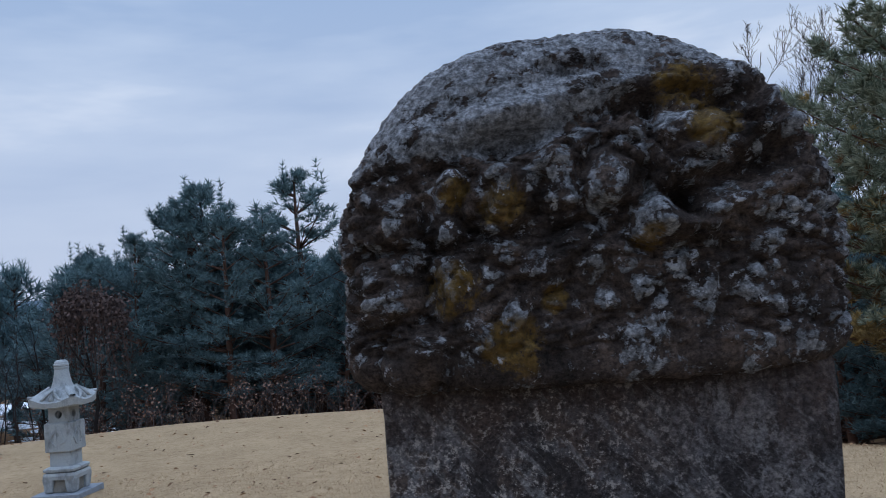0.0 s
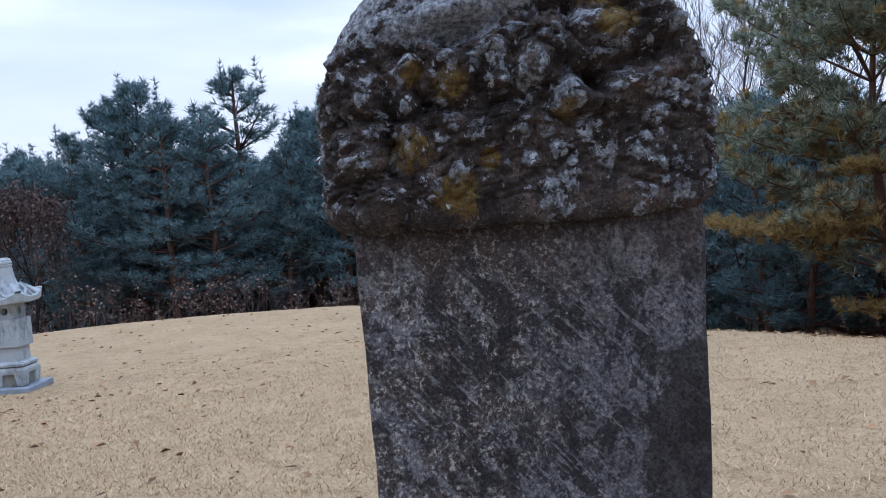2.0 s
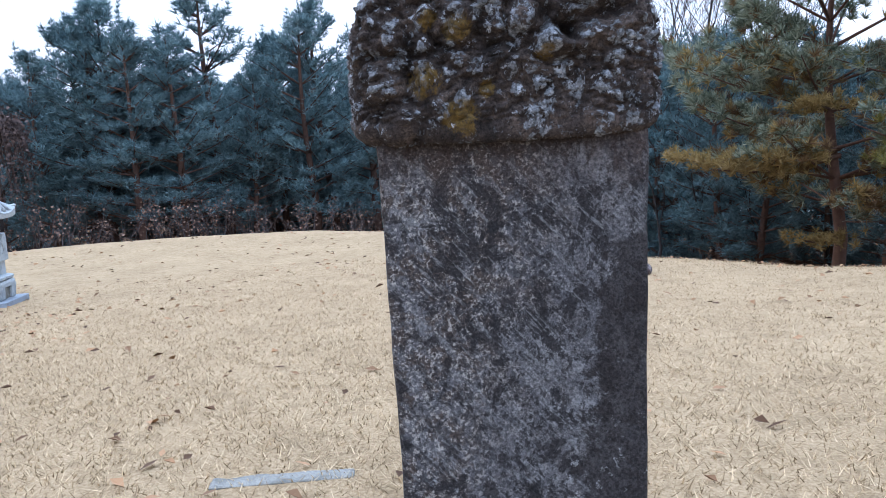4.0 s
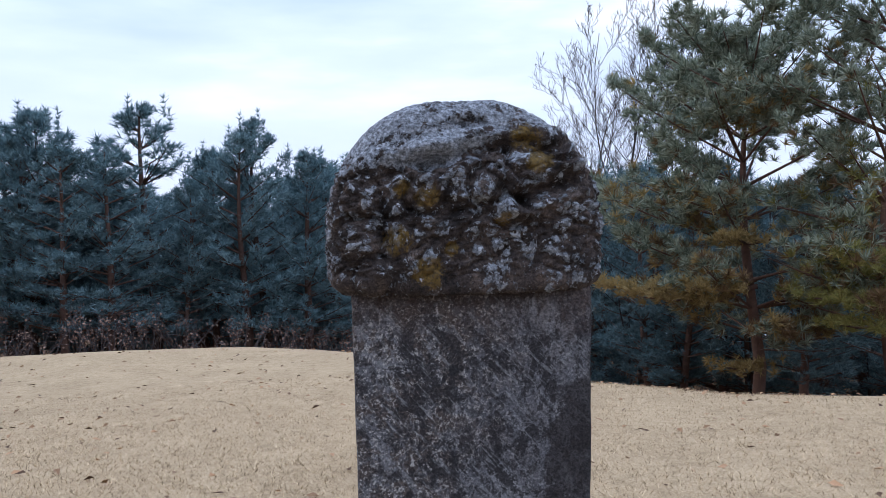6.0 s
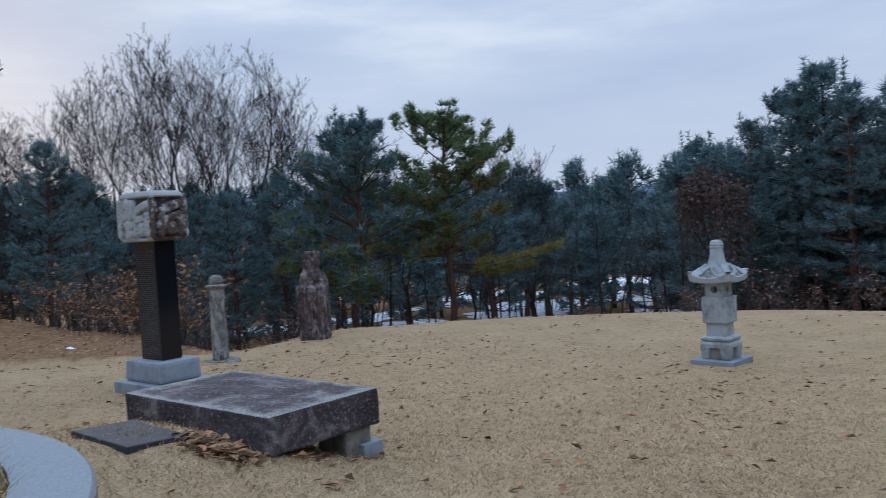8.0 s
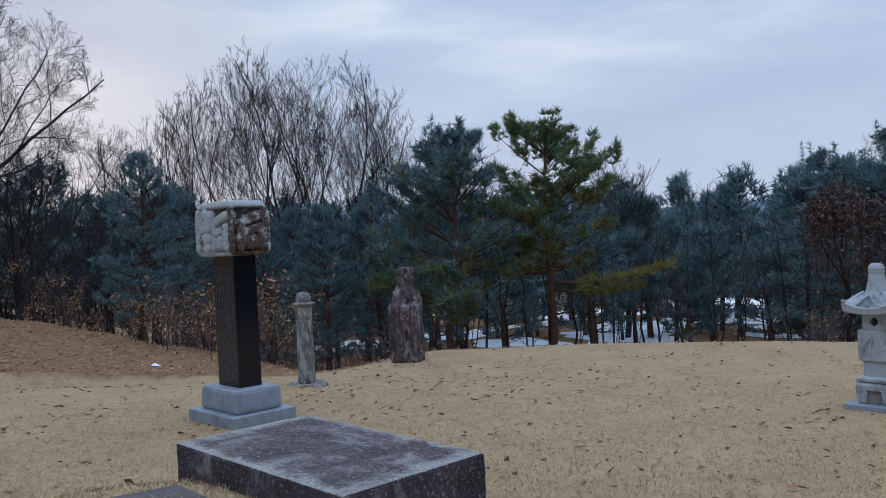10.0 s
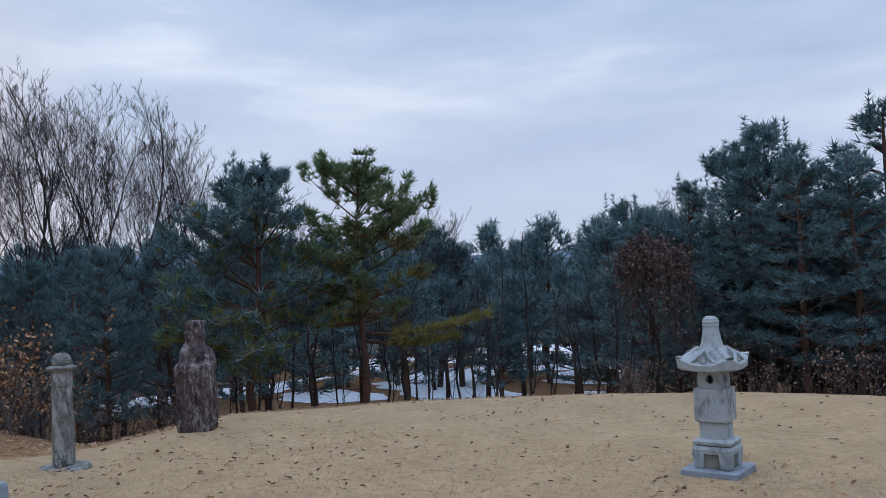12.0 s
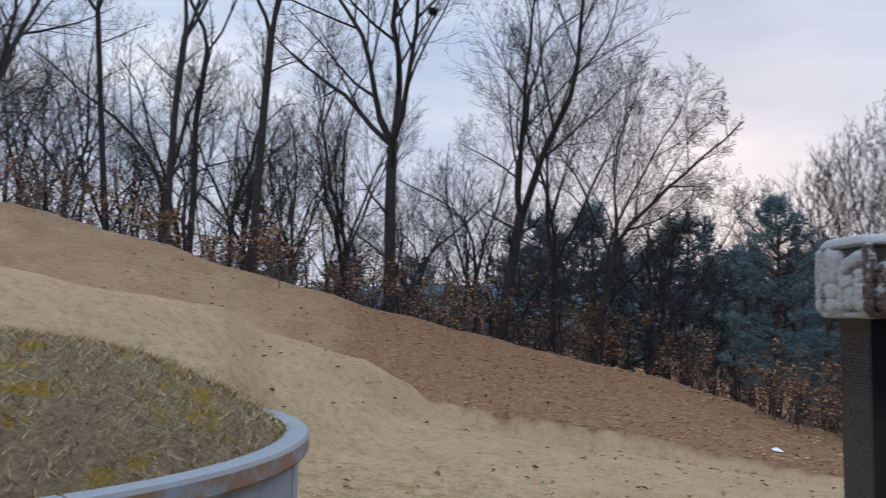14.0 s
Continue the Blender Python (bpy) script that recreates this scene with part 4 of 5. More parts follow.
grave_statue()


# ---------------------------------------------------------------- grave mounds
def grave_mound(x, y, R, rim, dome, width, label):
    t = thing("grave_mound", pose(x, y, 0), label, "grave mound", "grave mounds")
    low = min(ground_z(x + R * math.cos(a), y + R * math.sin(a)) for a in [k * 0.5 for k in range(13)]) - 0.1
    n_ = 12
    for k in range(n_):                                   # upright wall slabs, one by one
        a0, a1 = 2 * math.pi * k / n_ + 0.006, 2 * math.pi * (k + 1) / n_ - 0.006
        bm = bmesh.new()
        cols = []
        for i in range(9):
            a = a0 + (a1 - a0) * i / 8
            cols.append([bm.verts.new((r * math.cos(a), r * math.sin(a), zz)) for r, zz in ((R - 0.14, low), (R - 0.02, low), (R - 0.02, rim - 0.12), (R - 0.14, rim - 0.12))])
        for p, q in zip(cols, cols[1:]):
            for i in range(4):
                bm.faces.new((p[i], p[(i + 1) % 4], q[(i + 1) % 4], q[i]))
        bm.faces.new(cols[0])
        bm.faces.new(cols[-1][::-1])
        part("wall_slab", bm, M_NEWGRANITE, t)
    nc = 5
    for k in range(nc):                                   # coping stones
        a0, a1 = 2 * math.pi * (k + 0.65) / nc + 0.002, 2 * math.pi * (k + 1.65) / nc - 0.002
        bm = bmesh.new()
        cols = []
        for i in range(25):
            a = a0 + (a1 - a0) * i / 24
            cols.append([bm.verts.new((r * math.cos(a), r * math.sin(a), zz)) for r, zz in
                         ((R - width, rim - 0.12), (R + 0.03, rim - 0.12), (R + 0.045, rim - 0.10), (R + 0.045, rim - 0.02), (R + 0.03, rim), (R - width, rim))])
        for p, q in zip(cols, cols[1:]):
            for i in range(6):
                bm.faces.new((p[i], p[(i + 1) % 6], q[(i + 1) % 6], q[i]))
        bm.faces.new(cols[0])
        bm.faces.new(cols[-1][::-1])
        part("coping_stone", bm, M_COPING, t)
    verts, faces, nr, na = [], [], 26, 96
    Ri = R - width + 0.02
    for j in range(nr + 1):
        q = j / nr
        for k in range(na):
            a = 2 * math.pi * k / na
            p = Vector((Ri * q * math.cos(a), Ri * q * math.sin(a), 0))
            zz = rim - 0.05 + dome * (1 - q ** 2.6) + 0.03 * noise.noise(p * 3 + Vector((x, y, 0))) * (1 - q * 0.6)
            verts.append((p.x, p.y, zz))
    for j in range(nr):
        for k in range(na):
            faces.append((j * na + k, (j + 1) * na + k, (j + 1) * na + (k + 1) % na, j * na + (k + 1) % na))
    me = mesh_of("turf", verts, faces, M_TURF, True)
    part("turf", me, None, t, "dry matted grass with yellow moss")
    return t


def turf_mat():
    k = Mat("matted_turf", rough=1.0, spec=0.1)
    v = k.coord(world=True)
    c = k.ramp(k.noise(26, 7, 0.8, v), (0.3, (0.11, 0.077, 0.048)), (0.55, (0.29, 0.215, 0.13)), (0.75, (0.48, 0.375, 0.23)))
    c = k.mix(k.ramp(k.noise(3.3, 6, 0.75, v), (0.55, 0.0), (0.60, 0.75)), c, (0.30, 0.195, 0.018))
    k.color(c)
    return k.bump(k.noise(30, 7, 0.8, v), 0.9, 0.05).m


def coping_mat():
    k = Mat("rust_streaked_granite", rough=0.8, spec=0.3)
    v = k.coord()
    c = k.ramp(k.noise(150, 3, 0.7, v), (0.3, (0.165, 0.19, 0.21)), (0.65, (0.265, 0.295, 0.32)))
    side = k.ramp(k.up(), (0.3, 1.0), (0.7, 0.0))
    rust = k.ramp(k.noise(5, 6, 0.7, v), (0.38, 0.0), (0.52, 0.85))
    c = k.mix(k.math("MULTIPLY", side, rust), c, (0.22, 0.12, 0.055))
    k.color(c)
    return k.bump(k.noise(70, 5, 0.7, v), 0.3, 0.004).m


M_TURF, M_COPING = turf_mat(), coping_mat()
grave_mound(-4.46, -1.05, 1.9, 0.69, 0.62, 0.24, "round grave mound of dry turf inside a pale granite kerb")
grave_mound(-9.1, -1.32, 2.3, 0.73, 0.66, 0.10, "round grave mound with mossy turf inside a rust-streaked granite wall")


# ---------------------------------------------------------------- trees
def tuft_into(verts, faces, p, d, size, rng, count):
    """A round brush of needles at p, pointing along d."""
    for _ in range(count):
        v = (d * 0.7 + Vector((rng.gauss(0, 0.55), rng.gauss(0, 0.55), rng.gauss(0.1, 0.5)))).normalized()
        s = v.cross(Vector((rng.gauss(0, 1), rng.gauss(0, 1), rng.gauss(0, 1)))).normalized()
        ln, wd = size * rng.uniform(0.85, 1.3), size * rng.uniform(0.05, 0.085)
        b = len(verts)
        verts += [p + s * wd, p - s * wd, p + v * ln]
        faces.append((b, b + 1, b + 2))


def pine_meshes(name, height, spread, bare, seed, tufts=12, size=0.34, density=1.0, flat=0.15, lean=0.0, crown_round=False):
    """Trunk-and-limb mesh and needle mesh of one pine. bare: the part of the height with no live limbs."""
    rng = random.Random(seed)
    wv, wf, nv, nf = [], [], [], []
    top = Vector((lean + rng.uniform(-0.3, 0.3), rng.uniform(-0.3, 0.3), height))
    pts, rad = [], []
    for i in range(9):
        u = i / 8
        pts.append(top * u + Vector((0.12 * math.sin(u * 5 + seed), 0.12 * math.cos(u * 4 + seed * 2), 0)) * (1 if 0 < i else 0))
        rad.append(height * 0.017 * (1 - u) ** 0.8 + 0.015)
    tube_into(wv, wf, pts, rad, 7)

    def on_trunk(u):
        f = min(7.999, u * 8)
        i = int(f)
        return pts[i].lerp(pts[i + 1], f - i)
    u = bare
    while u < 0.99:
        k = (u - bare) / (1 - bare)
        reach = spread * (math.sin(math.pi * min(1.0, 0.22 + 0.80 * k)) ** 0.75 * (1 - 0.35 * k) + 0.06)
        if crown_round:
            reach = spread * max(0.05, math.sin(math.pi * min(1.0, 0.20 + 0.70 * k))) ** 0.5
        for j in range(rng.randint(5, 7)):
            a = rng.uniform(0, 2 * math.pi)
            ln = reach * rng.uniform(0.6, 1.12)
            p0 = on_trunk(u)
            rise = rng.uniform(-0.05, 0.35) + flat + 0.5 * k
            dirn = Vector((math.cos(a), math.sin(a), rise)).normalized()
            limb = [p0 + dirn * ln * s + Vector((0, 0, -0.10 * ln * s * s + 0.12 * ln * s ** 3)) for s in (0, 0.33, 0.66, 1.0)]
            tube_into(wv, wf, limb, [0.035 * (0.4 + ln / spread) * height / 9, 0.026, 0.017, 0.008], 4)
            clumps = [rng.uniform(0.25, 1.0) ** 0.75 for _ in range(2 + int(ln * 1.6))]
            clumps = [(c, rng.gauss(0, 1), rng.gauss(0.05, 0.1)) for c in clumps + [1.0]]
            for _ in range(int((5 + ln * 7) * density)):
                s, cs, cz = rng.choice(clumps)
                s = min(1.0, max(0.15, s + rng.gauss(0, 0.07)))
                f = min(2.999, s * 3)
                q = limb[int(f)].lerp(limb[int(f) + 1], f - int(f))
                wdt = 0.42 * ln * (0.35 + 0.65 * s) * (1.15 - s * 0.5)
                off = Vector((-math.sin(a), math.cos(a), 0)) * (cs * wdt * 0.45 + rng.gauss(0, 0.16)) + Vector((0, 0, cz + rng.gauss(0.03, 0.07)))
                dd = (dirn + Vector((-math.sin(a), math.cos(a), 0)) * (1 if off.dot(Vector((-math.sin(a), math.cos(a), 0))) > 0 else -1) * 0.5 + Vector((0, 0, 0.55))).normalized()
                tuft_into(nv, nf, q + off, dd, size * rng.uniform(0.75, 1.25), rng, tufts)
        u += rng.uniform(0.045, 0.085) * 9.0 / height
    for _ in range(7):                                    # upright leading shoots
        a, r = rng.uniform(0, 6.283), rng.uniform(0.1, 0.35) * spread
        p0 = on_trunk(rng.uniform(0.86, 0.96)) + Vector((math.cos(a) * r, math.sin(a) * r, 0.2))
        for q in range(5):
            tuft_into(nv, nf, p0 + Vector((0, 0, q * 0.17)), Vector((0, 0, 1)), size * 0.9, rng, tufts)
    for _ in range(10):
        tuft_into(nv, nf, top + Vector((rng.gauss(0, 0.2), rng.gauss(0, 0.2), rng.uniform(-0.5, 0.1))), Vector((0, 0, 1)), size, rng, tufts)
    # dead lower limbs
    for _ in range(9):
        a, p0 = rng.uniform(0, 6.28), on_trunk(rng.uniform(0.12, bare + 0.05))
        ln = spread * rng.uniform(0.15, 0.45)
        tube_into(wv, wf, [p0, p0 + Vector((math.cos(a), math.sin(a), rng.uniform(-0.2, 0.3))) * ln], [0.022, 0.006], 3)
    return mesh_of(name + "_trunk", wv, wf, M_PINEBARK, True), (nv, nf)


def pine(variant, m, label, needle_me, trunk_me, group):
    t = thing("pine_tree", m, label, "pine tree", group)
    part("trunk", trunk_me, None, t)
    part("crown", needle_me, None, t)
    return t


def bare_meshes(name, height, seed, fork=0.3, spread=0.32, counts=(8, 7, 6, 4), leaders=3, thick=1.0, up=0.35, lean=(0.0, 0.0), fine=0.0045):
    """A leafless tree: a trunk that forks into leaders, each feathered branch by branch down to fine twigs.
    spread: the crown's radius as a share of the height; up: how far the branches turn to the light."""
    rng = random.Random(seed)
    wv, wf, tv, tf = [], [], [], []
    mid, rz, rx = height * (fork + (1 - fork) * 0.50), height * (1 - fork) * 0.54, height * spread

    def outside(p):
        at = p.z / height
        return (p.x - lean[0] * at) ** 2 / rx ** 2 + (p.y - lean[1] * at) ** 2 / rx ** 2 + (p.z - mid) ** 2 / rz ** 2

    def grow(p, d, ln, r, lvl):
        n_ = (9, 5, 3, 2, 1)[min(lvl, 4)]
        pts, rad, cur, dv = [p], [r], p.copy(), d.copy()
        wob = (0.15, 0.10, 0.07, 0.07, 0.07)[min(lvl, 4)]
        bend = Vector((rng.gauss(0, 0.3), rng.gauss(0, 0.3), up * 1.1)) / n_
        for i in range(n_):
            dv = (dv + bend + Vector((rng.gauss(0, wob), rng.gauss(0, wob), rng.gauss(0, wob * 0.7)))).normalized()
            cur = cur + dv * ln / n_
            pts.append(cur.copy())
            rad.append(max(0.003, r * (1 - 0.75 * (i + 1) / n_)))
        tube_into(*((wv, wf) if lvl < 1 else (tv, tf)), pts, rad, (6, 5, 3, 3, 3)[min(lvl, 4)])
        if lvl >= len(counts):
            return
        turn = rng.uniform(0, 6.28)
        for k in range(counts[lvl]):
            at = 0.16 + 0.82 * (k + rng.uniform(0.1, 0.9)) / counts[lvl]
            f = min(n_ - 0.001, at * n_)
            i = int(f)
            q = pts[i].lerp(pts[i + 1], f - i)
            ax = (pts[i + 1] - pts[i]).normalized()
            turn += 2.4 + rng.uniform(-0.5, 0.5)
            side = ax.cross(Vector((math.cos(turn), math.sin(turn), 0.3))).normalized()
            nd = (ax + side * rng.uniform(0.6, 1.15)).normalized()
            nl = ln * rng.uniform(0.42, 0.68) * (1.12 - 0.62 * at)
            over = outside(q + nd * nl)
            if over > 1:
                nl *= 0.72 if over < 1.3 else 0.5
            grow(q, nd, nl, max(fine, r * (1 - 0.7 * at) * (rng.uniform(0.42, 0.62) if lvl == 0 else rng.uniform(0.36, 0.52))), lvl + 1)
    r0 = height * 0.0125 * thick
    top = Vector((lean[0] * fork + rng.gauss(0, 0.1), lean[1] * fork + rng.gauss(0, 0.1), height * fork))
    stem = [Vector((0, 0, -0.2)), top * 0.33 + Vector((rng.gauss(0, 0.06), rng.gauss(0, 0.06), 0)), top * 0.67 + Vector((rng.gauss(0, 0.06), rng.gauss(0, 0.06), 0)), top]
    tube_into(wv, wf, stem, [r0 * 1.25, r0, r0 * 0.92, r0 * 0.85], 8)
    a0 = rng.uniform(0, 6.28)
    for k in range(leaders):
        a = a0 + 6.283 * k / leaders + rng.uniform(-0.4, 0.4)
        out = rng.uniform(0.35, 0.75) * (0.35 if k == 0 else 1.0)
        goal = Vector((lean[0] + math.cos(a) * rx * out, lean[1] + math.sin(a) * rx * out, height * rng.uniform(0.9, 1.0) - rz * 0.5 * out * out))
        go = goal - top
        start = (go.normalized() + Vector((math.cos(a), math.sin(a), 0)) * 0.28 * out - Vector((0, 0, up * 0.25))).normalized()
        grow(top - Vector((0, 0, r0)), start, go.length * 1.02, r0 * (0.66 if k == 0 else rng.uniform(0.4, 0.55)), 0)
    for k in range(3):                                    # a few low limbs on the trunk
        a = rng.uniform(0, 6.28)
        grow(top * rng.uniform(0.55, 0.95), Vector((math.cos(a), math.sin(a), rng.uniform(0.3, 0.8))).normalized(), rx * rng.uniform(0.35, 0.6), r0 * 0.26, 1)
    return mesh_of(name + "_trunk", wv, wf, M_BARK, True), mesh_of(name + "_twigs", tv, tf, M_BARK)


def behind_crest(x, y):
    """Moves a place on the western slope to the far side of its crest."""
    bear, d = from_graves(x, y)
    if bear < 68:
        return x, y
    return by_graves(bear, max(d, along_table(CREST, bear)[0] + 0.6))


def by_graves(bearing, dist):
    b = radians(bearing)
    return -4.0 - math.sin(b) * dist, 1.8 + math.cos(b) * dist


def place_z(x, y):
    return ground_z(x, y) - 0.05


def forward(bearing, dist):
    b = radians(bearing)
    return -math.sin(b) * dist, math.cos(b) * dist


def needle_mesh(name, data, material):
    return mesh_of(name, data[0], data[1], material)


PINES = []
for i in range(5):
    tr, nd = pine_meshes("pine_%s" % "abcde"[i], 9.5, 2.6, 0.16, 11 + i, tufts=12, size=0.25, density=1.25)
    PINES.append((tr, needle_mesh("crown", nd, M_NEEDLE_BLUE)))
FAR_PINES = []
for i in range(3):
    tr, nd = pine_meshes("far_pine_%s" % "abc"[i], 9.5, 2.7, 0.27, 16 + i, tufts=6, size=0.50, density=0.65)
    FAR_PINES.append((tr, needle_mesh("crown", nd, M_NEEDLE_BLUE)))


def pine_wood():
    rng = random.Random(21)
    label = "tall dark blue-green pine at the edge of the wood"
    far = "distant dark pine in the wood beyond the slope"
    # rows starting at -130 and -135 are unseen, added to darken reflections and side light
    for dist, lo, hi, step, hgt in ((27, -1, 20, 3.6, 0.70), (31, -8, 24, 3.2, 0.78), (24, -46, -20, 4.2, 0.68), (21.5, -46, -24, 4.4, 0.56), (26, -46, -20, 3.4, 0.76), (28, -130, -46, 5.0, 0.8), (34, -135, -44, 4.6, 0.9), (29, 5, 26, 3.6, 0.80), (33, -18, 8, 3.4, 0.88), (30, -44, -9, 4.2, 0.75), (37, -40, 27, 4.6, 0.80), (44, -42, 66, 4.2, 0.78), (52, -40, 66, 3.6, 0.86), (62, 20, 66, 3.2, 0.9)):
        b = lo
        while b < hi:
            d = dist + rng.uniform(-1.8, 1.8)
            x, y = forward(b + rng.uniform(-0.8, 0.8), d)
            s = hgt * rng.uniform(0.85, 1.15)
            kinds = PINES if dist < 36 and lo > -100 else FAR_PINES
            k = rng.randrange(len(kinds))
            m = pose(x, y, place_z(x, y), 0, 0, rng.uniform(0, 360)) @ Matrix.Diagonal((s * rng.uniform(0.95, 1.3), s * rng.uniform(0.95, 1.3), s, 1))
            pine(k, m, label if dist < 43 else far, kinds[k][1], kinds[k][0], "pines of the wood")
            b += step * rng.uniform(0.75, 1.25) * 29 / dist
    for b, d, s in ((2.5, 27.0, 0.86), (-2.0, 29, 0.80), (24.0, 40, 0.98), (67.8, 25.5, 0.56), (65, 30, 0.58), (60, 33, 0.66), (53, 30, 0.70), (56.5, 27.5, 0.60), (58, 36, 0.8)):
        x, y = forward(b, d)
        k = rng.randrange(5)
        pine(k, pose(x, y, place_z(x, y), 0, 0, rng.uniform(0, 360)) @ Matrix.Diagonal((s, s, s, 1)), label, PINES[k][1], PINES[k][0], "pines of the wood")


pine_wood()


def own_pine(bearing, dist, height, spread, bare, seed, mats, label, tufts=12, size=0.34, density=1.5, flat=0.15, low_limbs=(), base=(0.0, 0.0), crown_round=True):
    """A pine with a crown of its own; the browned or yellowed share of its needles hangs in separate sprays."""
    x, y = forward(bearing, dist)
    x, y = x + base[0], y + base[1]
    tr, (nv, nf) = pine_meshes("lone_pine", height, spread, bare, seed, tufts, size, density, flat, crown_round=crown_round)
    t = thing("pine_tree", pose(x, y, place_z(x, y)), label, "pine tree", "pines by the lawn")
    part("trunk", tr, None, t)
    me = mesh_of("crown", nv, nf, mats[0])
    for m in mats[1:]:
        me.materials.append(m)
    # needles of one brush share a tint; older brushes low in the crown have turned
    idx, rng = [], random.Random(seed)
    for k in range(0, len(nf), tufts):
        z = nv[nf[k][0]][2] / height
        r = rng.random() + 0.35 * noise.noise(Vector(nv[nf[k][0]]) * 0.9)
        pick = 0
        if len(mats) > 1 and r > 0.24 + 0.80 * z:
            pick = 1 + (rng.random() < 0.45) * (len(mats) > 2)
        idx += [pick] * min(tufts, len(nf) - k)
    me.polygons.foreach_set("material_index", idx)
    part("crown", me, None, t)
    for k, (az, z0, ln, rise) in enumerate(low_limbs):
        rr = random.Random(seed * 10 + k)
        a = radians(az)
        d = Vector((math.cos(a), math.sin(a), rise)).normalized()
        wv, wf, fv, ff = [], [], [], []
        pts = [Vector((0, 0, z0)) + d * ln * u + Vector((0, 0, -0.06 * ln * math.sin(u * 3.1))) for u in (0, 0.25, 0.5, 0.75, 1.0)]
        tube_into(wv, wf, pts, [0.06, 0.045, 0.03, 0.02, 0.01], 5)
        limb = part("low_limb", mesh_of("low_limb", wv, wf, M_PINEBARK, True), None, t)
        side = Vector((-math.sin(a), math.cos(a), 0))
        for _ in range(int(36 * ln)):
            u = rr.uniform(0.25, 1.0)
            f = min(3.999, u * 4)
            q = pts[int(f)].lerp(pts[int(f) + 1], f - int(f)) + side * rr.gauss(0, 0.36) + Vector((0, 0, rr.gauss(0.03, 0.07)))
            tuft_into(fv, ff, q, (d + Vector((0, 0, 0.8)) + side * rr.gauss(0, 0.5)).normalized(), size * 0.8, rr, tufts)
        part("needle_spray", mesh_of("needle_spray", fv, ff, mats[-1]), None, limb, "yellowed flat spray of needles")
    return t


own_pine(-32.3, 17.5, 7.3, 3.3, 0.22, 71, (M_NEEDLE_GREEN, M_NEEDLE_DEAD, M_NEEDLE_OCHRE), "broad green pine with browned and yellowed lower sprays",
         tufts=30, size=0.19, density=2.9, flat=0.05, low_limbs=((182, 2.75, 3.5, 0.0), (192, 2.6, 3.0, -0.02), (204, 2.75, 2.6, 0.0), (228, 3.6, 2.0, 0.05), (215, 1.0, 1.4, 0.05)))
own_pine(-41.0, 16.5, 7.4, 2.8, 0.2, 72, (M_NEEDLE_GREEN, M_NEEDLE_DEAD, M_NEEDLE_YELLOW), "green pine with yellowing lower branches beside the lawn",
         tufts=26, size=0.19, density=1.6, low_limbs=((195, 2.2, 2.4, 0.0), (220, 2.9, 2.4, 0.0), (205, 1.7, 2.0, 0.0)))
own_pine(39.5, 24.5, 6.5, 2.3, 0.42, 76, (M_NEEDLE_BRIGHT, M_NEEDLE_DEAD, M_NEEDLE_YELLOW), "bright green red-barked pine with a gappy crown",
         tufts=16, size=0.21, density=3.2, low_limbs=((25, 2.3, 3.8, 0.12), (40, 2.1, 2.8, 0.0), (200, 2.6, 2.0, 0.1)), base=(-2.2, 0.9))
own_pine(46.5, 24.0, 6.7, 3.0, 0.18, 74, (M_NEEDLE_BLUE, M_NEEDLE_BRIGHT, M_NEEDLE_YELLOW), "dark green dense pine at the lawn's edge",
         crown_round=False, tufts=13, size=0.25, density=2.6, base=(-2.3, 0.9))

BARES = [bare_meshes("bare_tree_mesh", 11, 40 + i, 0.28, 0.30, (8, 7, 5, 3), 3) for i in range(4)]
FAR_BARES = [bare_meshes("far_bare_mesh", 11, 50 + i, 0.26, 0.30, (8, 6, 5), 3, thick=0.9, fine=0.008) for i in range(3)]
FANS = [bare_meshes("fan_tree_mesh", 13, 55 + i, 0.24, 0.27, (8, 7, 5, 3), 4, thick=0.62, up=0.62, fine=0.007) for i in range(3)]
SLIMS = [bare_meshes("slim_tree_mesh", 9, 60 + i, 0.30, 0.20, (7, 5, 3), 2, thick=0.6, up=0.45) for i in range(4)]


def bare_tree(me, x, y, s, turn, label, group):
    t = thing("bare_tree", pose(x, y, place_z(x, y), 0, 0, turn) @ Matrix.Diagonal((s, s, s, 1)), label, "bare tree", group)
    part("trunk", me[0], None, t)
    part("twig_crown", me[1], None, t)
    return t


def bare_wood():
    rng = random.Random(33)
    slope = "leafless grey-brown tree in the wood on the slope"
    slim = "slim leafless tree among the undergrowth"
    for dist, lo, hi, step, s0 in ((28, 76, 128, 5.2, 0.85), (33, 72, 128, 4.0, 0.95), (40, 70, 128, 3.2, 1.0), (48, 70, 128, 2.8, 1.05)):
        b = lo
        while b < hi:
            x, y = behind_crest(*by_graves(b, dist + rng.uniform(-2, 2)))
            k = s0 * rng.uniform(0.75, 1.1) * (0.72 + 0.28 * smooth_step(78, 100, b))
            bare_tree(rng.choice(BARES if dist < 36 else FAR_BARES), x, y, k, rng.uniform(0, 360), slope, "bare trees of the wood")
            b += step * rng.uniform(0.7, 1.3)
    for dist, lo, hi, step in ((25.5, 74, 126, 3.2), (30, 68, 126, 2.8), (36, 64, 126, 2.8)):
        b = lo
        while b < hi:
            x, y = behind_crest(*by_graves(b, dist + rng.uniform(-2, 2)))
            bare_tree(rng.choice(SLIMS), x, y, rng.uniform(0.35, 0.8), rng.uniform(0, 360), slim, "undergrowth trees")
            b += step * rng.uniform(0.6, 1.4)
    for b, d, s in ((-20.0, 30, 0.95), (-23.0, 31, 1.15), (-27, 32, 1.2), (20, 56, 0.9), (36, 50, 0.85)):
        x, y = forward(b, d)
        bare_tree(rng.choice(FANS), x, y, s, rng.uniform(0, 360), "tall leafless tree standing behind the pines", "bare trees of the wood")


bare_wood()


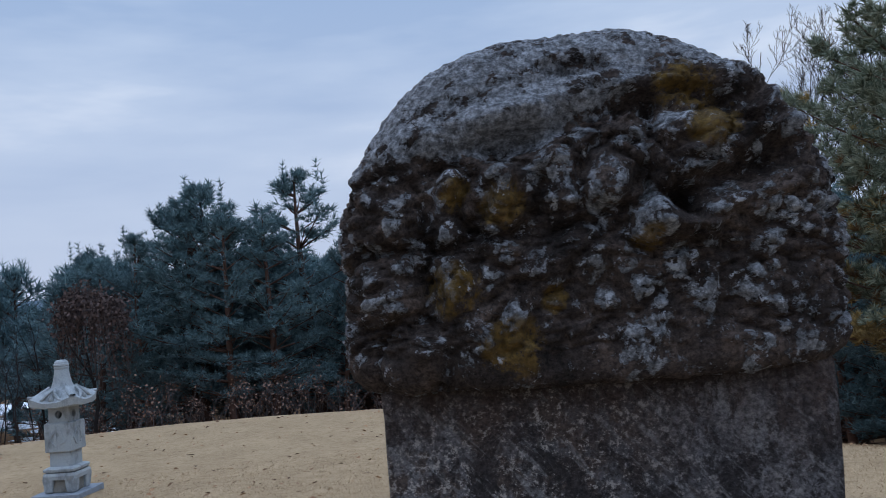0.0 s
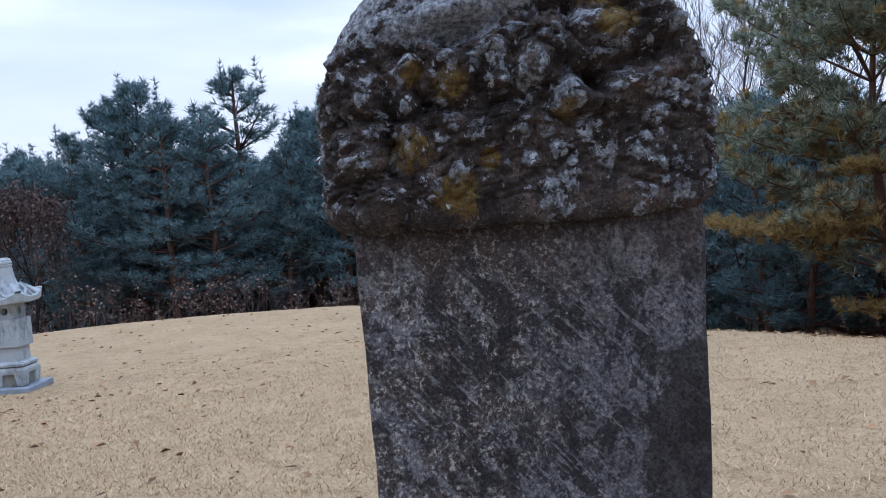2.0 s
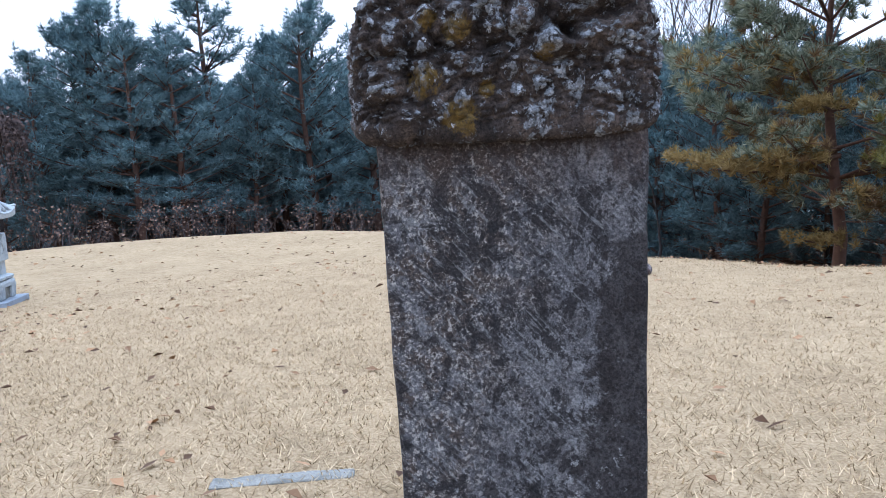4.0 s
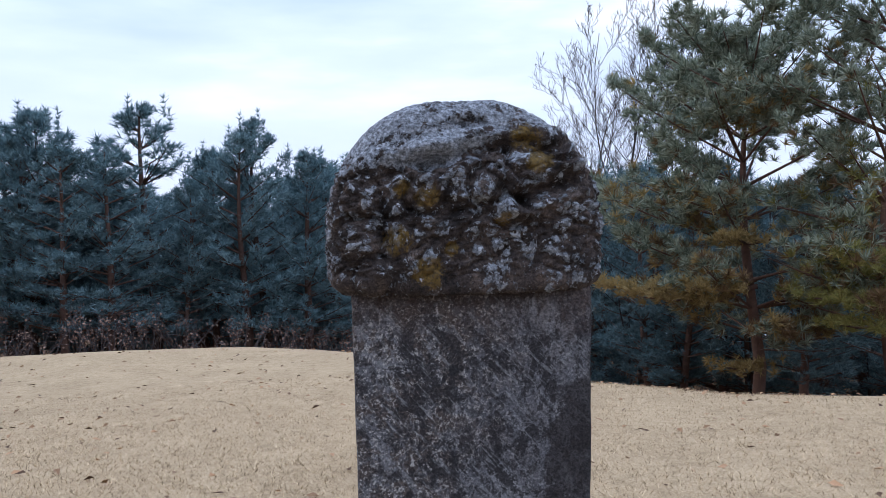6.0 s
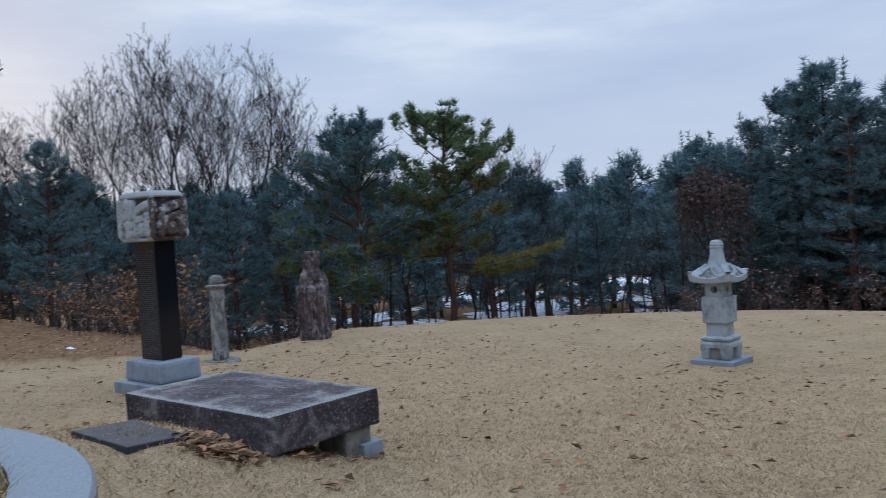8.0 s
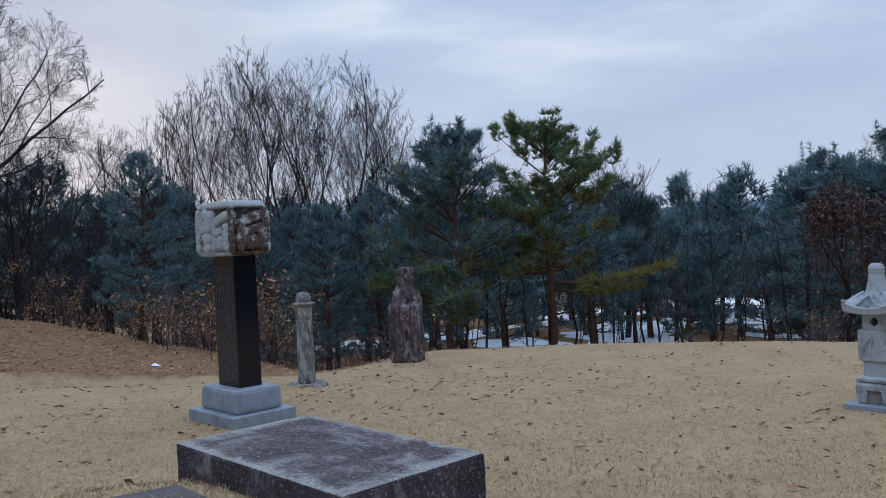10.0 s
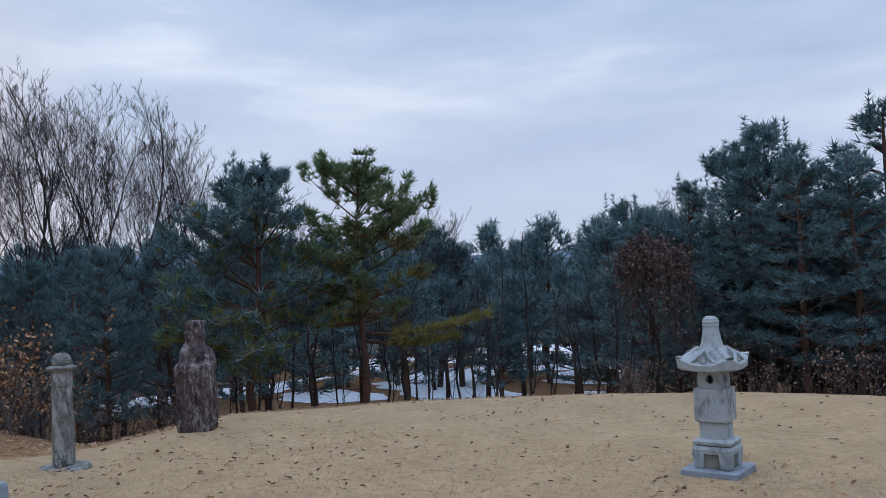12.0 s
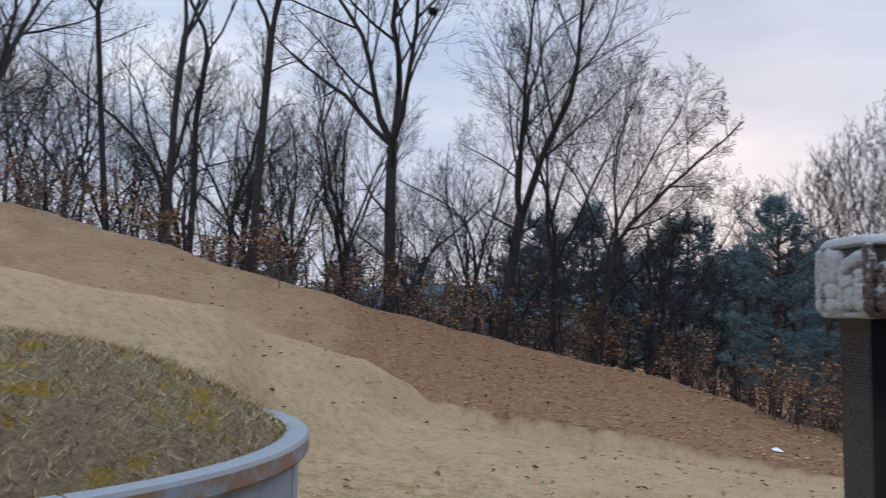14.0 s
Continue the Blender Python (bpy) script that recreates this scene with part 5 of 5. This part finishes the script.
def fan_row():
    rng = random.Random(77)
    for b, d, h in ((45.5, 41, 11.5), (49.5, 40, 13.0), (52.2, 38, 14.6), (54.6, 39, 15.2), (56.6, 38, 15.4), (59.6, 38, 14.4), (62.4, 38, 13.6), (64.6, 39, 12.6), (67.5, 40, 11.0)):
        x, y = forward(b, d)
        x, y = x - 2.0, y + 0.6
        bare_tree(rng.choice(FANS), x, y, h / 13.0, rng.uniform(0, 360), "tall leafless tree with a round crown of upright limbs", "upright bare trees")
    for b, d in [(b, d) for b in range(66, 100, 4) for d in (47, 54)]:
        x, y = forward(b + rng.uniform(-1, 1), d)
        s = rng.uniform(0.85, 1.05) if b < 84 else rng.uniform(0.5, 0.65)
        k = rng.randrange(3)
        pine(k, pose(x, y, place_z(x, y), 0, 0, rng.uniform(0, 360)) @ Matrix.Diagonal((s * 1.3, s * 1.3, s, 1)), "dark pine far back among the bare trees", FAR_PINES[k][1], FAR_PINES[k][0], "pines behind the slope")


fan_row()


def dim_wood():
    """Close-set thin trunks and low pines between the lawn's edge and the snow."""
    rng = random.Random(88)
    for lo, hi, dist, step in ((25, 53, 29, 1.5), (25, 53, 34, 1.5), (-44, -12, 23, 3.4), (60, 80, 28, 3.4), (64, 90, 35, 2.8)):
        b = lo
        while b < hi:
            x, y = forward(b, dist + rng.uniform(-1.5, 1.5))
            bare_tree(rng.choice(SLIMS), x, y, rng.uniform(0.45, 0.7), rng.uniform(0, 360), "thin dark trunk in the shade of the wood", "thin trunks")
            b += step * rng.uniform(0.6, 1.4)
    for lo, hi, dist, step in ((27, 51, 40, 5.0),):
        b = lo
        while b < hi:
            x, y = forward(b, dist + rng.uniform(-1.5, 1.5))
            s = rng.uniform(0.55, 0.72)
            k = rng.randrange(3)
            pine(k, pose(x, y, place_z(x, y), 0, 0, rng.uniform(0, 360)) @ Matrix.Diagonal((s * 1.3, s * 1.3, s, 1)), "low dark pine inside the wood", FAR_PINES[k][1], FAR_PINES[k][0], "pines of the wood")
            b += step * rng.uniform(0.7, 1.3)


dim_wood()


def lone_oak(bearing, dist, height, seed, label, turn=0.0, **kw):
    x, y = by_graves(bearing, dist)
    t = thing("bare_oak", pose(x, y, place_z(x, y), 0, 0, turn), label, "bare tree", "oaks on the slope")
    me = bare_meshes("bare_oak", height, seed, **kw)
    part("trunk", me[0], None, t)
    part("twig_crown", me[1], None, t)
    return t


lone_oak(93.7, 25.0, 14.5, 81, "tall dark leafless oak with spreading limbs on the slope", fork=0.40, spread=0.36, counts=(10, 8, 5, 4), leaders=4, up=0.3, thick=1.0)
lone_oak(86.2, 24.5, 12.5, 84, "leaning leafless oak with fine twigs on the slope", fork=0.32, spread=0.30, counts=(9, 8, 6, 4), up=0.4, thick=1.1, lean=(0.8, 2.6))
lone_oak(79.6, 24.0, 9.4, 96, "low leafless oak with arching limbs on the slope", fork=0.26, spread=0.36, counts=(9, 8, 6, 4), leaders=4, up=0.2, thick=1.0, lean=(0.2, 0.8))
lone_oak(82.6, 26.0, 11.0, 98, "leafless oak with rising limbs on the slope", fork=0.3, spread=0.3, counts=(8, 7, 6, 3), up=0.4, thick=0.8)
lone_oak(76.2, 25.0, 6.8, 87, "small spreading leafless oak with fine twigs on the slope", fork=0.24, spread=0.42, counts=(8, 7, 6, 3), up=0.2, lean=(0.2, 0.8))
lone_oak(103.2, 26.0, 15.5, 89, "tall leafless tree with a high forked crown", fork=0.52, spread=0.20, counts=(8, 6, 5, 3), leaders=3, up=0.5, thick=0.72, lean=(0, 0.8))
lone_oak(108.8, 25.5, 15.0, 91, "tall slender leafless tree on the slope", fork=0.45, spread=0.2, counts=(8, 6, 5, 3), leaders=3, up=0.45, thick=0.6, lean=(0, 0.9))
lone_oak(107.3, 26.5, 15.0, 92, "tall slender leafless tree with a split top", fork=0.48, spread=0.18, counts=(8, 6, 5, 3), leaders=2, up=0.45, thick=0.55, lean=(0, 0.7))
lone_oak(112.2, 25.5, 14.0, 95, "leaning leafless tree with a forked top", fork=0.50, spread=0.22, counts=(8, 6, 5, 3), leaders=3, up=0.4, thick=0.55, lean=(0, -0.9))
lone_oak(119.5, 25.0, 12.0, 97, "dense leafless tree with drooping twigs on the slope", fork=0.25, spread=0.36, counts=(9, 8, 6, 4), leaders=3, up=0.05, thick=0.9)


def bird_nest():
    """A magpie's ball of sticks high in the tall oak."""
    rng = random.Random(4)
    x, y = by_graves(91.0, 25.0)
    verts, faces = [], []
    for _ in range(170):
        d = Vector((rng.gauss(0, 1), rng.gauss(0, 1), rng.gauss(0, 0.8))).normalized()
        p = d * 0.17 * rng.random() ** 0.4
        e = d.cross(Vector((rng.gauss(0, 1), rng.gauss(0, 1), rng.gauss(0, 1)))).normalized() * rng.uniform(0.1, 0.22)
        tube_into(verts, faces, [p - e, p + d * 0.03, p + e], [0.006, 0.009, 0.004], 3)
    ob = new("bird_nest", mesh_of("bird_nest", verts, faces, M_BARK))
    ob.matrix_world = pose(x, y, 10.75) @ Matrix.Diagonal((0.75, 0.75, 0.6, 1))
    tagged(ob, "dark ball of sticks, a bird's nest in the oak's crown", "bird nest")


bird_nest()


# ---------------------------------------------------------------- undergrowth
def bush_mesh(name, height, spread, seed, stems, leaves, material, leaf=0.09, droop=0.0):
    rng = random.Random(seed)
    wv, wf, lv, lf = [], [], [], []
    for _ in range(stems):
        p = Vector((rng.gauss(0, spread * 0.3), rng.gauss(0, spread * 0.3), -0.05))
        d = Vector((rng.gauss(0, 0.35), rng.gauss(0, 0.35), 1)).normalized()
        ln = height * rng.uniform(0.6, 1.05)
        pts = [p + d * ln * u + Vector((d.x, d.y, 0)) * ln * 0.3 * u * u - Vector((0, 0, droop * ln * u ** 3)) for u in (0, 0.35, 0.7, 1)]
        tube_into(wv, wf, pts, [0.016, 0.012, 0.008, 0.003], 3)
        for _ in range(5):
            u = rng.uniform(0.3, 0.95)
            f = min(2.999, u * 3)
            q = pts[int(f)].lerp(pts[int(f) + 1], f - int(f))
            e = q + Vector((rng.gauss(0, 0.3), rng.gauss(0, 0.3), rng.uniform(0, 0.4))) * height * 0.3
            tube_into(wv, wf, [q, e], [0.007, 0.002], 3)
            for _ in range(max(1, leaves // (stems * 5))):
                o = q.lerp(e, rng.uniform(0.2, 1.0)) + Vector((rng.gauss(0, 0.06), rng.gauss(0, 0.06), rng.gauss(0, 0.06)))
                a = Vector((rng.gauss(0, 1), rng.gauss(0, 1), rng.gauss(-0.4, 1))).normalized() * leaf * rng.uniform(0.6, 1.2)
                w = a.cross(Vector((rng.gauss(0, 1), rng.gauss(0, 1), rng.gauss(0, 1)))).normalized() * leaf * 0.3
                b = len(lv)
                lv += [o, o + a * 0.5 + w, o + a, o + a * 0.5 - w]
                lf.append((b, b + 1, b + 2, b + 3))
    return mesh_of(name + "_stems", wv, wf, M_TWIG), mesh_of(name + "_leaves", lv, lf, material)


BROWN_BUSH = [bush_mesh("oak_bush", 2.0, 1.4, 90 + i, 16, 700, M_DEADLEAF, 0.085) for i in range(3)]
PALE_BUSH = [bush_mesh("brush", 2.0, 1.8, 95 + i, 22, 300, M_PALELEAF, 0.10) for i in range(3)]


def bush(pair, x, y, s, turn, label, group):
    t = thing("bush", pose(x, y, place_z(x, y), 0, 0, turn) @ Matrix.Diagonal((s, s, s, 1)), label, "bush", group)
    part("branchwork", pair[0], None, t)
    part("foliage", pair[1], None, t)


def undergrowth():
    rng = random.Random(51)
    b = 70.0
    while b < 124:
        for d in (23.6, 27.0, 32.0):
            x, y = behind_crest(*by_graves(b + rng.uniform(-2, 2), d + rng.uniform(-1.0, 1.5)))
            if rng.random() < 0.85:
                bush(rng.choice(BROWN_BUSH if rng.random() < 0.75 else PALE_BUSH), x, y, rng.uniform(0.7, 1.3), rng.uniform(0, 360), "withered brown-leaved bush under the bare trees", "brown bushes")
        b += rng.uniform(2.2, 4.2)
    for b, d, s in ((60.4, 22.5, 0.9), (61.6, 21.6, 1.2), (62.8, 22.4, 1.25), (64.4, 22.2, 0.8), (67.5, 23.0, 0.9)):
        x, y = forward(b, d)
        bush(rng.choice(BROWN_BUSH), x, y, s, rng.uniform(0, 360), "withered rust-brown leafy bush at the lawn's edge", "brown bushes")
    b = -40.0
    while b < 66:
        for d in (24.5, 28.0, 33.0):
            x, y = forward(b + rng.uniform(-1, 1), d + rng.uniform(-1.2, 1.2))
            if (not -34 < b < -8 or d > 25) and not 26 < b < 52:
                bush(rng.choice(PALE_BUSH), x, y, rng.uniform(0.7, 1.15), rng.uniform(0, 360), "thin twiggy brush with pale withered leaves under the pines", "pale brush")
        b += rng.uniform(2.4, 4.4)


undergrowth()


M_CREEPER = flat_var("withered_creeper", (0.045, 0.033, 0.032), (0.135, 0.092, 0.08), 3, rnd=0.85, island=True, bump=0)


def vine_tree():
    """A dead tree wrapped in withered creepers that hang down all round."""
    x, y = forward(23.9, 26.0)
    rng = random.Random(7)
    t = thing("creeper_covered_tree", pose(x, y, place_z(x, y)), "rounded tree wrapped in hanging rust-brown creepers", "creeper")
    part("trunk", bare_meshes("creeper_trunk", 4.6, 6, 0.4, 0.2, (5, 4))[0], None, t)
    wv, wf, lv, lf = [], [], [], []
    for _ in range(360):
        a, r = rng.uniform(0, 6.283), 0.85 * math.sqrt(rng.random())
        zt = 4.5 - 0.8 * r * r + 0.5 * noise.noise(Vector((r * math.cos(a) * 2, r * math.sin(a) * 2, 1))) + rng.gauss(0, 0.12)
        ln = 0.3 + 2.6 * rng.random() ** 3
        p = Vector((r * math.cos(a), r * math.sin(a), zt))
        q = p + Vector((math.cos(a) * 0.25, math.sin(a) * 0.25, -ln))
        tube_into(wv, wf, [p, p.lerp(q, 0.5) + Vector((rng.gauss(0, 0.05), rng.gauss(0, 0.05), 0)), q], [0.01, 0.009, 0.004], 3)
        for _ in range(9):
            o = p.lerp(q, rng.random() ** 1.3) + Vector((rng.gauss(0, 0.1), rng.gauss(0, 0.1), rng.gauss(0, 0.1)))
            v = Vector((rng.gauss(0, 1), rng.gauss(0, 1), rng.gauss(-0.5, 0.7))).normalized() * 0.11
            w = v.cross(Vector((rng.gauss(0, 1), rng.gauss(0, 1), 0.3))).normalized() * 0.04
            b = len(lv)
            lv += [o, o + v * 0.5 + w, o + v, o + v * 0.5 - w]
            lf.append((b, b + 1, b + 2, b + 3))
    part("creeper_curtain", mesh_of("creepers", wv, wf, M_CREEPER), None, t)
    part("foliage", mesh_of("leaves", lv, lf, M_CREEPER), None, t)


vine_tree()


# ---------------------------------------------------------------- distance
def far_hills():
    # the haze of distance is mixed into the hills' base colour
    k = Mat("haze_tinted_wooded_hill", rough=1.0, spec=0.0)
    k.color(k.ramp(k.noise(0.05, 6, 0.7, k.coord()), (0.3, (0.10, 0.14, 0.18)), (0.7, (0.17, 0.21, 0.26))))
    for r, h0, h1, seed in ((420, 4, 17, 1.0), (650, 14, 34, 5.0)):
        verts, faces, n_ = [], [], 240
        for i in range(n_):
            a = 2 * math.pi * i / n_
            h = h0 + (h1 - h0) * (0.5 + 0.6 * noise.noise(Vector((math.cos(a) * 3 + seed, math.sin(a) * 3, seed)))) + 1.2 * noise.noise(Vector((i * 0.7, seed, 0)))
            verts += [(r * math.cos(a), r * math.sin(a), -12), (r * 1.08 * math.cos(a), r * 1.08 * math.sin(a), h), (r * 1.3 * math.cos(a), r * 1.3 * math.sin(a), -12)]
        for i in range(n_):
            j = (i + 1) % n_
            for q in (0, 1):
                faces.append((i * 3 + q, j * 3 + q, j * 3 + q + 1, i * 3 + q + 1))
        tagged(new("backdrop", mesh_of("far_hills", verts, faces, k.m, True)), "wooded hills far off with blue haze painted in", "hills", kind="structure")


far_hills()


# ---------------------------------------------------------------- snow left in the shade
def snow_patch(x, y, w, d, seed):
    verts, faces, n_ = [], [], 26
    rings = 4
    verts.append((0, 0, 0.03))
    for j in range(1, rings + 1):
        for i in range(n_):
            a = 2 * math.pi * i / n_
            q = j / rings * (1 + 0.45 * noise.noise(Vector((math.cos(a) * 1.6 + seed, math.sin(a) * 1.6, seed))))
            verts.append((w * q * math.cos(a), d * q * math.sin(a), 0))
    out = [(px, py, ground_z(x + px, y + py) + 0.045 * (1 - (max(0, k - 1) // n_) / rings) + 0.012) for k, (px, py, _) in enumerate(verts)]
    for i in range(n_):
        faces.append((0, 1 + i, 1 + (i + 1) % n_))
    for j in range(rings - 1):
        for i in range(n_):
            a, b = 1 + j * n_ + i, 1 + j * n_ + (i + 1) % n_
            faces.append((a, a + n_, b + n_, b))
    ob = new("snow_patch", mesh_of("snow_patch", out, faces, M_SNOW, True))
    ob.location = (x, y, 0)
    tagged(ob, "patch of old snow on the shaded ground", "snow", "snow patches")


def snow():
    rng = random.Random(14)
    for _ in range(44):
        x, y = forward(rng.uniform(22, 54), rng.uniform(37, 74))
        snow_patch(x, y, rng.uniform(1.0, 3.6), rng.uniform(1.0, 3.0), rng.uniform(0, 50))
    for _ in range(8):
        x, y = forward(rng.uniform(-36, -24), rng.uniform(40, 60))
        snow_patch(x, y, rng.uniform(1.5, 4.0), rng.uniform(1.5, 3.0), rng.uniform(0, 50))
    x, y = by_graves(68.3, 14.9)
    snow_patch(x, y, 0.16, 0.07, 3.0)


snow()


# ---------------------------------------------------------------- small things on the lawn
def flat_slab():
    x, y = -5.88, 2.06
    z = ground_z(x, y)
    ob = part("flat_slab", block((0.66, 0.46, 0.07), (0, 0, -0.066), 0.012, 4, 0.003, 8), M_DARKSLAB, None)
    ex, ey = ground_z(x + 0.3, y) - ground_z(x - 0.3, y), ground_z(x, y + 0.2) - ground_z(x, y - 0.2)
    ob.matrix_world = pose(x, y, z, math.degrees(math.atan2(ey, 0.4)), -math.degrees(math.atan2(ex, 0.6)), 3)
    tagged(ob, "dark flat stone slab laid in the grass before the table", "stone slab")


M_DARKSLAB = flat_var("dark_slate", (0.022, 0.022, 0.027), (0.055, 0.054, 0.062), 14, rough=0.6)
flat_slab()


def leaf_stuff(name, spots, size, material, label, category, curl=1.0):
    """Curled fallen leaves, each a folded blade lying on the ground."""
    rng = random.Random(len(spots))
    lv, lf = [], []
    for x, y in spots:
        z = ground_z(x, y) + rng.uniform(0.012, 0.03)
        a, ln = rng.uniform(0, 6.283), size * rng.uniform(0.6, 1.3)
        u, w = Vector((math.cos(a), math.sin(a), rng.gauss(0, 0.18))), Vector((-math.sin(a), math.cos(a), rng.gauss(0, 0.25)))
        o = Vector((x, y, z))
        b, wd, lift = len(lv), ln * 0.27, ln * rng.uniform(0.04, 0.25) * curl
        up = Vector((0, 0, lift))
        lv += [o - u * ln / 2, o - u * ln * 0.1 + w * wd + up, o + u * ln / 2 + up * 0.4, o - u * ln * 0.1 - w * wd + up * rng.uniform(0.2, 1), o + u * 0.05 * ln]
        lf += [(b, b + 4, b + 1), (b + 1, b + 4, b + 2), (b, b + 3, b + 4), (b + 4, b + 3, b + 2)]
    tagged(new(name, mesh_of(name, lv, lf, material)), label, category, kind="stuff")


def scatter_leaves():
    rng = random.Random(61)
    spots = []
    while len(spots) < 2600:
        x, y = rng.uniform(-18, 8), rng.uniform(-2, 19)
        dens = 0.30 + 0.55 * max(0.0, noise.noise(Vector((x * 0.35, y * 0.35, 9))) + 0.2)
        if x < -3 and 4 < y < 13:
            dens += 0.35
        if math.hypot(x, y) < 2.2 or rng.random() > dens:
            continue
        spots.append((x, y))
    leaf_stuff("fallen_leaves", spots, 0.085, M_DEADLEAF, "curled brown oak leaves scattered over the lawn", "leaves")
    spots = []
    while len(spots) < 13000:
        x, y = rng.uniform(-34, -12), rng.uniform(-6, 18)
        if rng.random() < litter_at(x, y) ** 1.5:
            spots.append((x, y))
    leaf_stuff("leaf_litter", spots, 0.085, M_LITTER, "thick brown leaf litter on the slope", "leaves", 0.4)
    spots = [(-5.35 + rng.gauss(0, 0.16), 2.35 + rng.gauss(0, 0.10)) for _ in range(190)]
    spots += [(-5.2 + rng.gauss(0, 0.25), 3.0 + rng.gauss(0, 0.35)) for _ in range(70)]
    leaf_stuff("leaf_drift", spots, 0.08, M_DEADLEAF, "drift of brown leaves against the stone table", "leaves")


scatter_leaves()


def grass(name, n_, box, length, material, label, keep, height_of):
    rs = np.random.RandomState(n_ % 1000)
    xs, ys = rs.uniform(box[0], box[1], n_), rs.uniform(box[2], box[3], n_)
    pts = [(x, y) for x, y in zip(xs, ys) if keep(x, y)]
    m = len(pts)
    base = np.array([(x, y, height_of(x, y)) for x, y in pts])
    a = rs.uniform(0, 2 * np.pi, m)
    ln = length * rs.uniform(0.5, 1.3, m)
    lean = rs.normal(0, 0.75, (m, 2))
    tip = base + np.stack([lean[:, 0] * ln, lean[:, 1] * ln, ln * 0.75], 1)
    half = np.stack([np.cos(a), np.sin(a), np.zeros(m)], 1) * 0.0035
    co = np.stack([base - half, base + half, tip], 1).reshape(-1)
    me = bpy.data.meshes.new(name)
    me.vertices.add(3 * m)
    me.vertices.foreach_set("co", co)
    me.loops.add(3 * m)
    me.loops.foreach_set("vertex_index", np.arange(3 * m))
    me.polygons.add(m)
    me.polygons.foreach_set("loop_start", np.arange(m) * 3)
    me.update(calc_edges=True)
    me.validate()
    me.materials.append(material)
    return tagged(new(name, me), label, "grass", kind="stuff")


def near_lawn(x, y):
    r = min(math.hypot(x, y + 0.5), math.hypot(x + 2.5, y - 0.8), math.hypot(x + 4.0, y - 1.7))
    if math.hypot(x + 4.46, y + 1.05) < 1.95 or math.hypot(x + 9.1, y + 1.32) < 2.35:
        return False
    return random.random() < min(1.0, 3.4 / max(r, 0.1)) ** 1.3


grass("lawn_grass", 420000, (-14, 7, 0.3, 13), 0.042, M_STRAW, "short dry straw-coloured grass blades of the lawn", near_lawn, lambda x, y: ground_z(x, y) - 0.004)


def turf_blades(x0, y0, R, rim, dome, width, n_):
    Ri = R - width + 0.04

    def inside(x, y):
        return math.hypot(x - x0, y - y0) < Ri

    def top(x, y):
        q = min(1.0, math.hypot(x - x0, y - y0) / Ri)
        return rim - 0.05 + dome * (1 - q ** 2.6) - 0.01
    grass("mound_grass", n_, (x0 - Ri, x0 + Ri, y0 - Ri, y0 + Ri), 0.075, M_TURFBLADE, "matted brown and yellowish grass blades on the mound", inside, top)


def turf_blade_mat():
    k = Mat("withered_turf_blades", rough=0.95, spec=0.15)
    v = k.coord(world=True)
    c = k.ramp(k.island(), (0.2, (0.13, 0.09, 0.05)), (0.8, (0.54, 0.42, 0.25)))
    c = k.mix(k.ramp(k.noise(3.3, 6, 0.75, v), (0.55, 0.0), (0.60, 0.8)), c, (0.36, 0.225, 0.02))
    k.color(c)
    return k.m


M_TURFBLADE = turf_blade_mat()
turf_blades(-4.46, -1.05, 1.9, 0.69, 0.62, 0.24, 16000)
turf_blades(-9.1, -1.32, 2.3, 0.73, 0.66, 0.10, 24000)


def edging_stones():
    z = [ground_z(x, 2.66) for x in (-2.6, -1.35, -0.55)]
    for (x, ln, w), h in zip(((-2.6, 1.1, 0.06), (-1.4, 1.0, 0.06), (-0.56, 0.60, 0.10)), z):
        ob = part("edging_stone", block((ln, w, 0.12), (0, 0, -0.113), 0.012, 8, 0.010, x), M_OLDGRANITE, None)
        ob.matrix_world = pose(x, 2.56, h, 0, 0, -2)
        tagged(ob, "narrow grey edging stone sunk in the grass", "edging stone", "edging stones")


def field_stone():
    x, y = 3.05, 8.75
    bm = bmesh.new()
    bmesh.ops.create_icosphere(bm, subdivisions=4, radius=1.0)
    for v in bm.verts:
        v.co = Vector((v.co.x * 0.26, v.co.y * 0.2, max(-0.1, v.co.z * 0.11)))
    rough_up(bm, 0.035, 4.0, 2.0)
    ob = part("field_stone", bm, M_STATUE, None, smooth=True)
    ob.matrix_world = pose(x, y, ground_z(x, y) + 0.05, 0, 0, 20)
    tagged(ob, "low brownish boulder lying on the lawn", "boulder")


edging_stones()
field_stone()
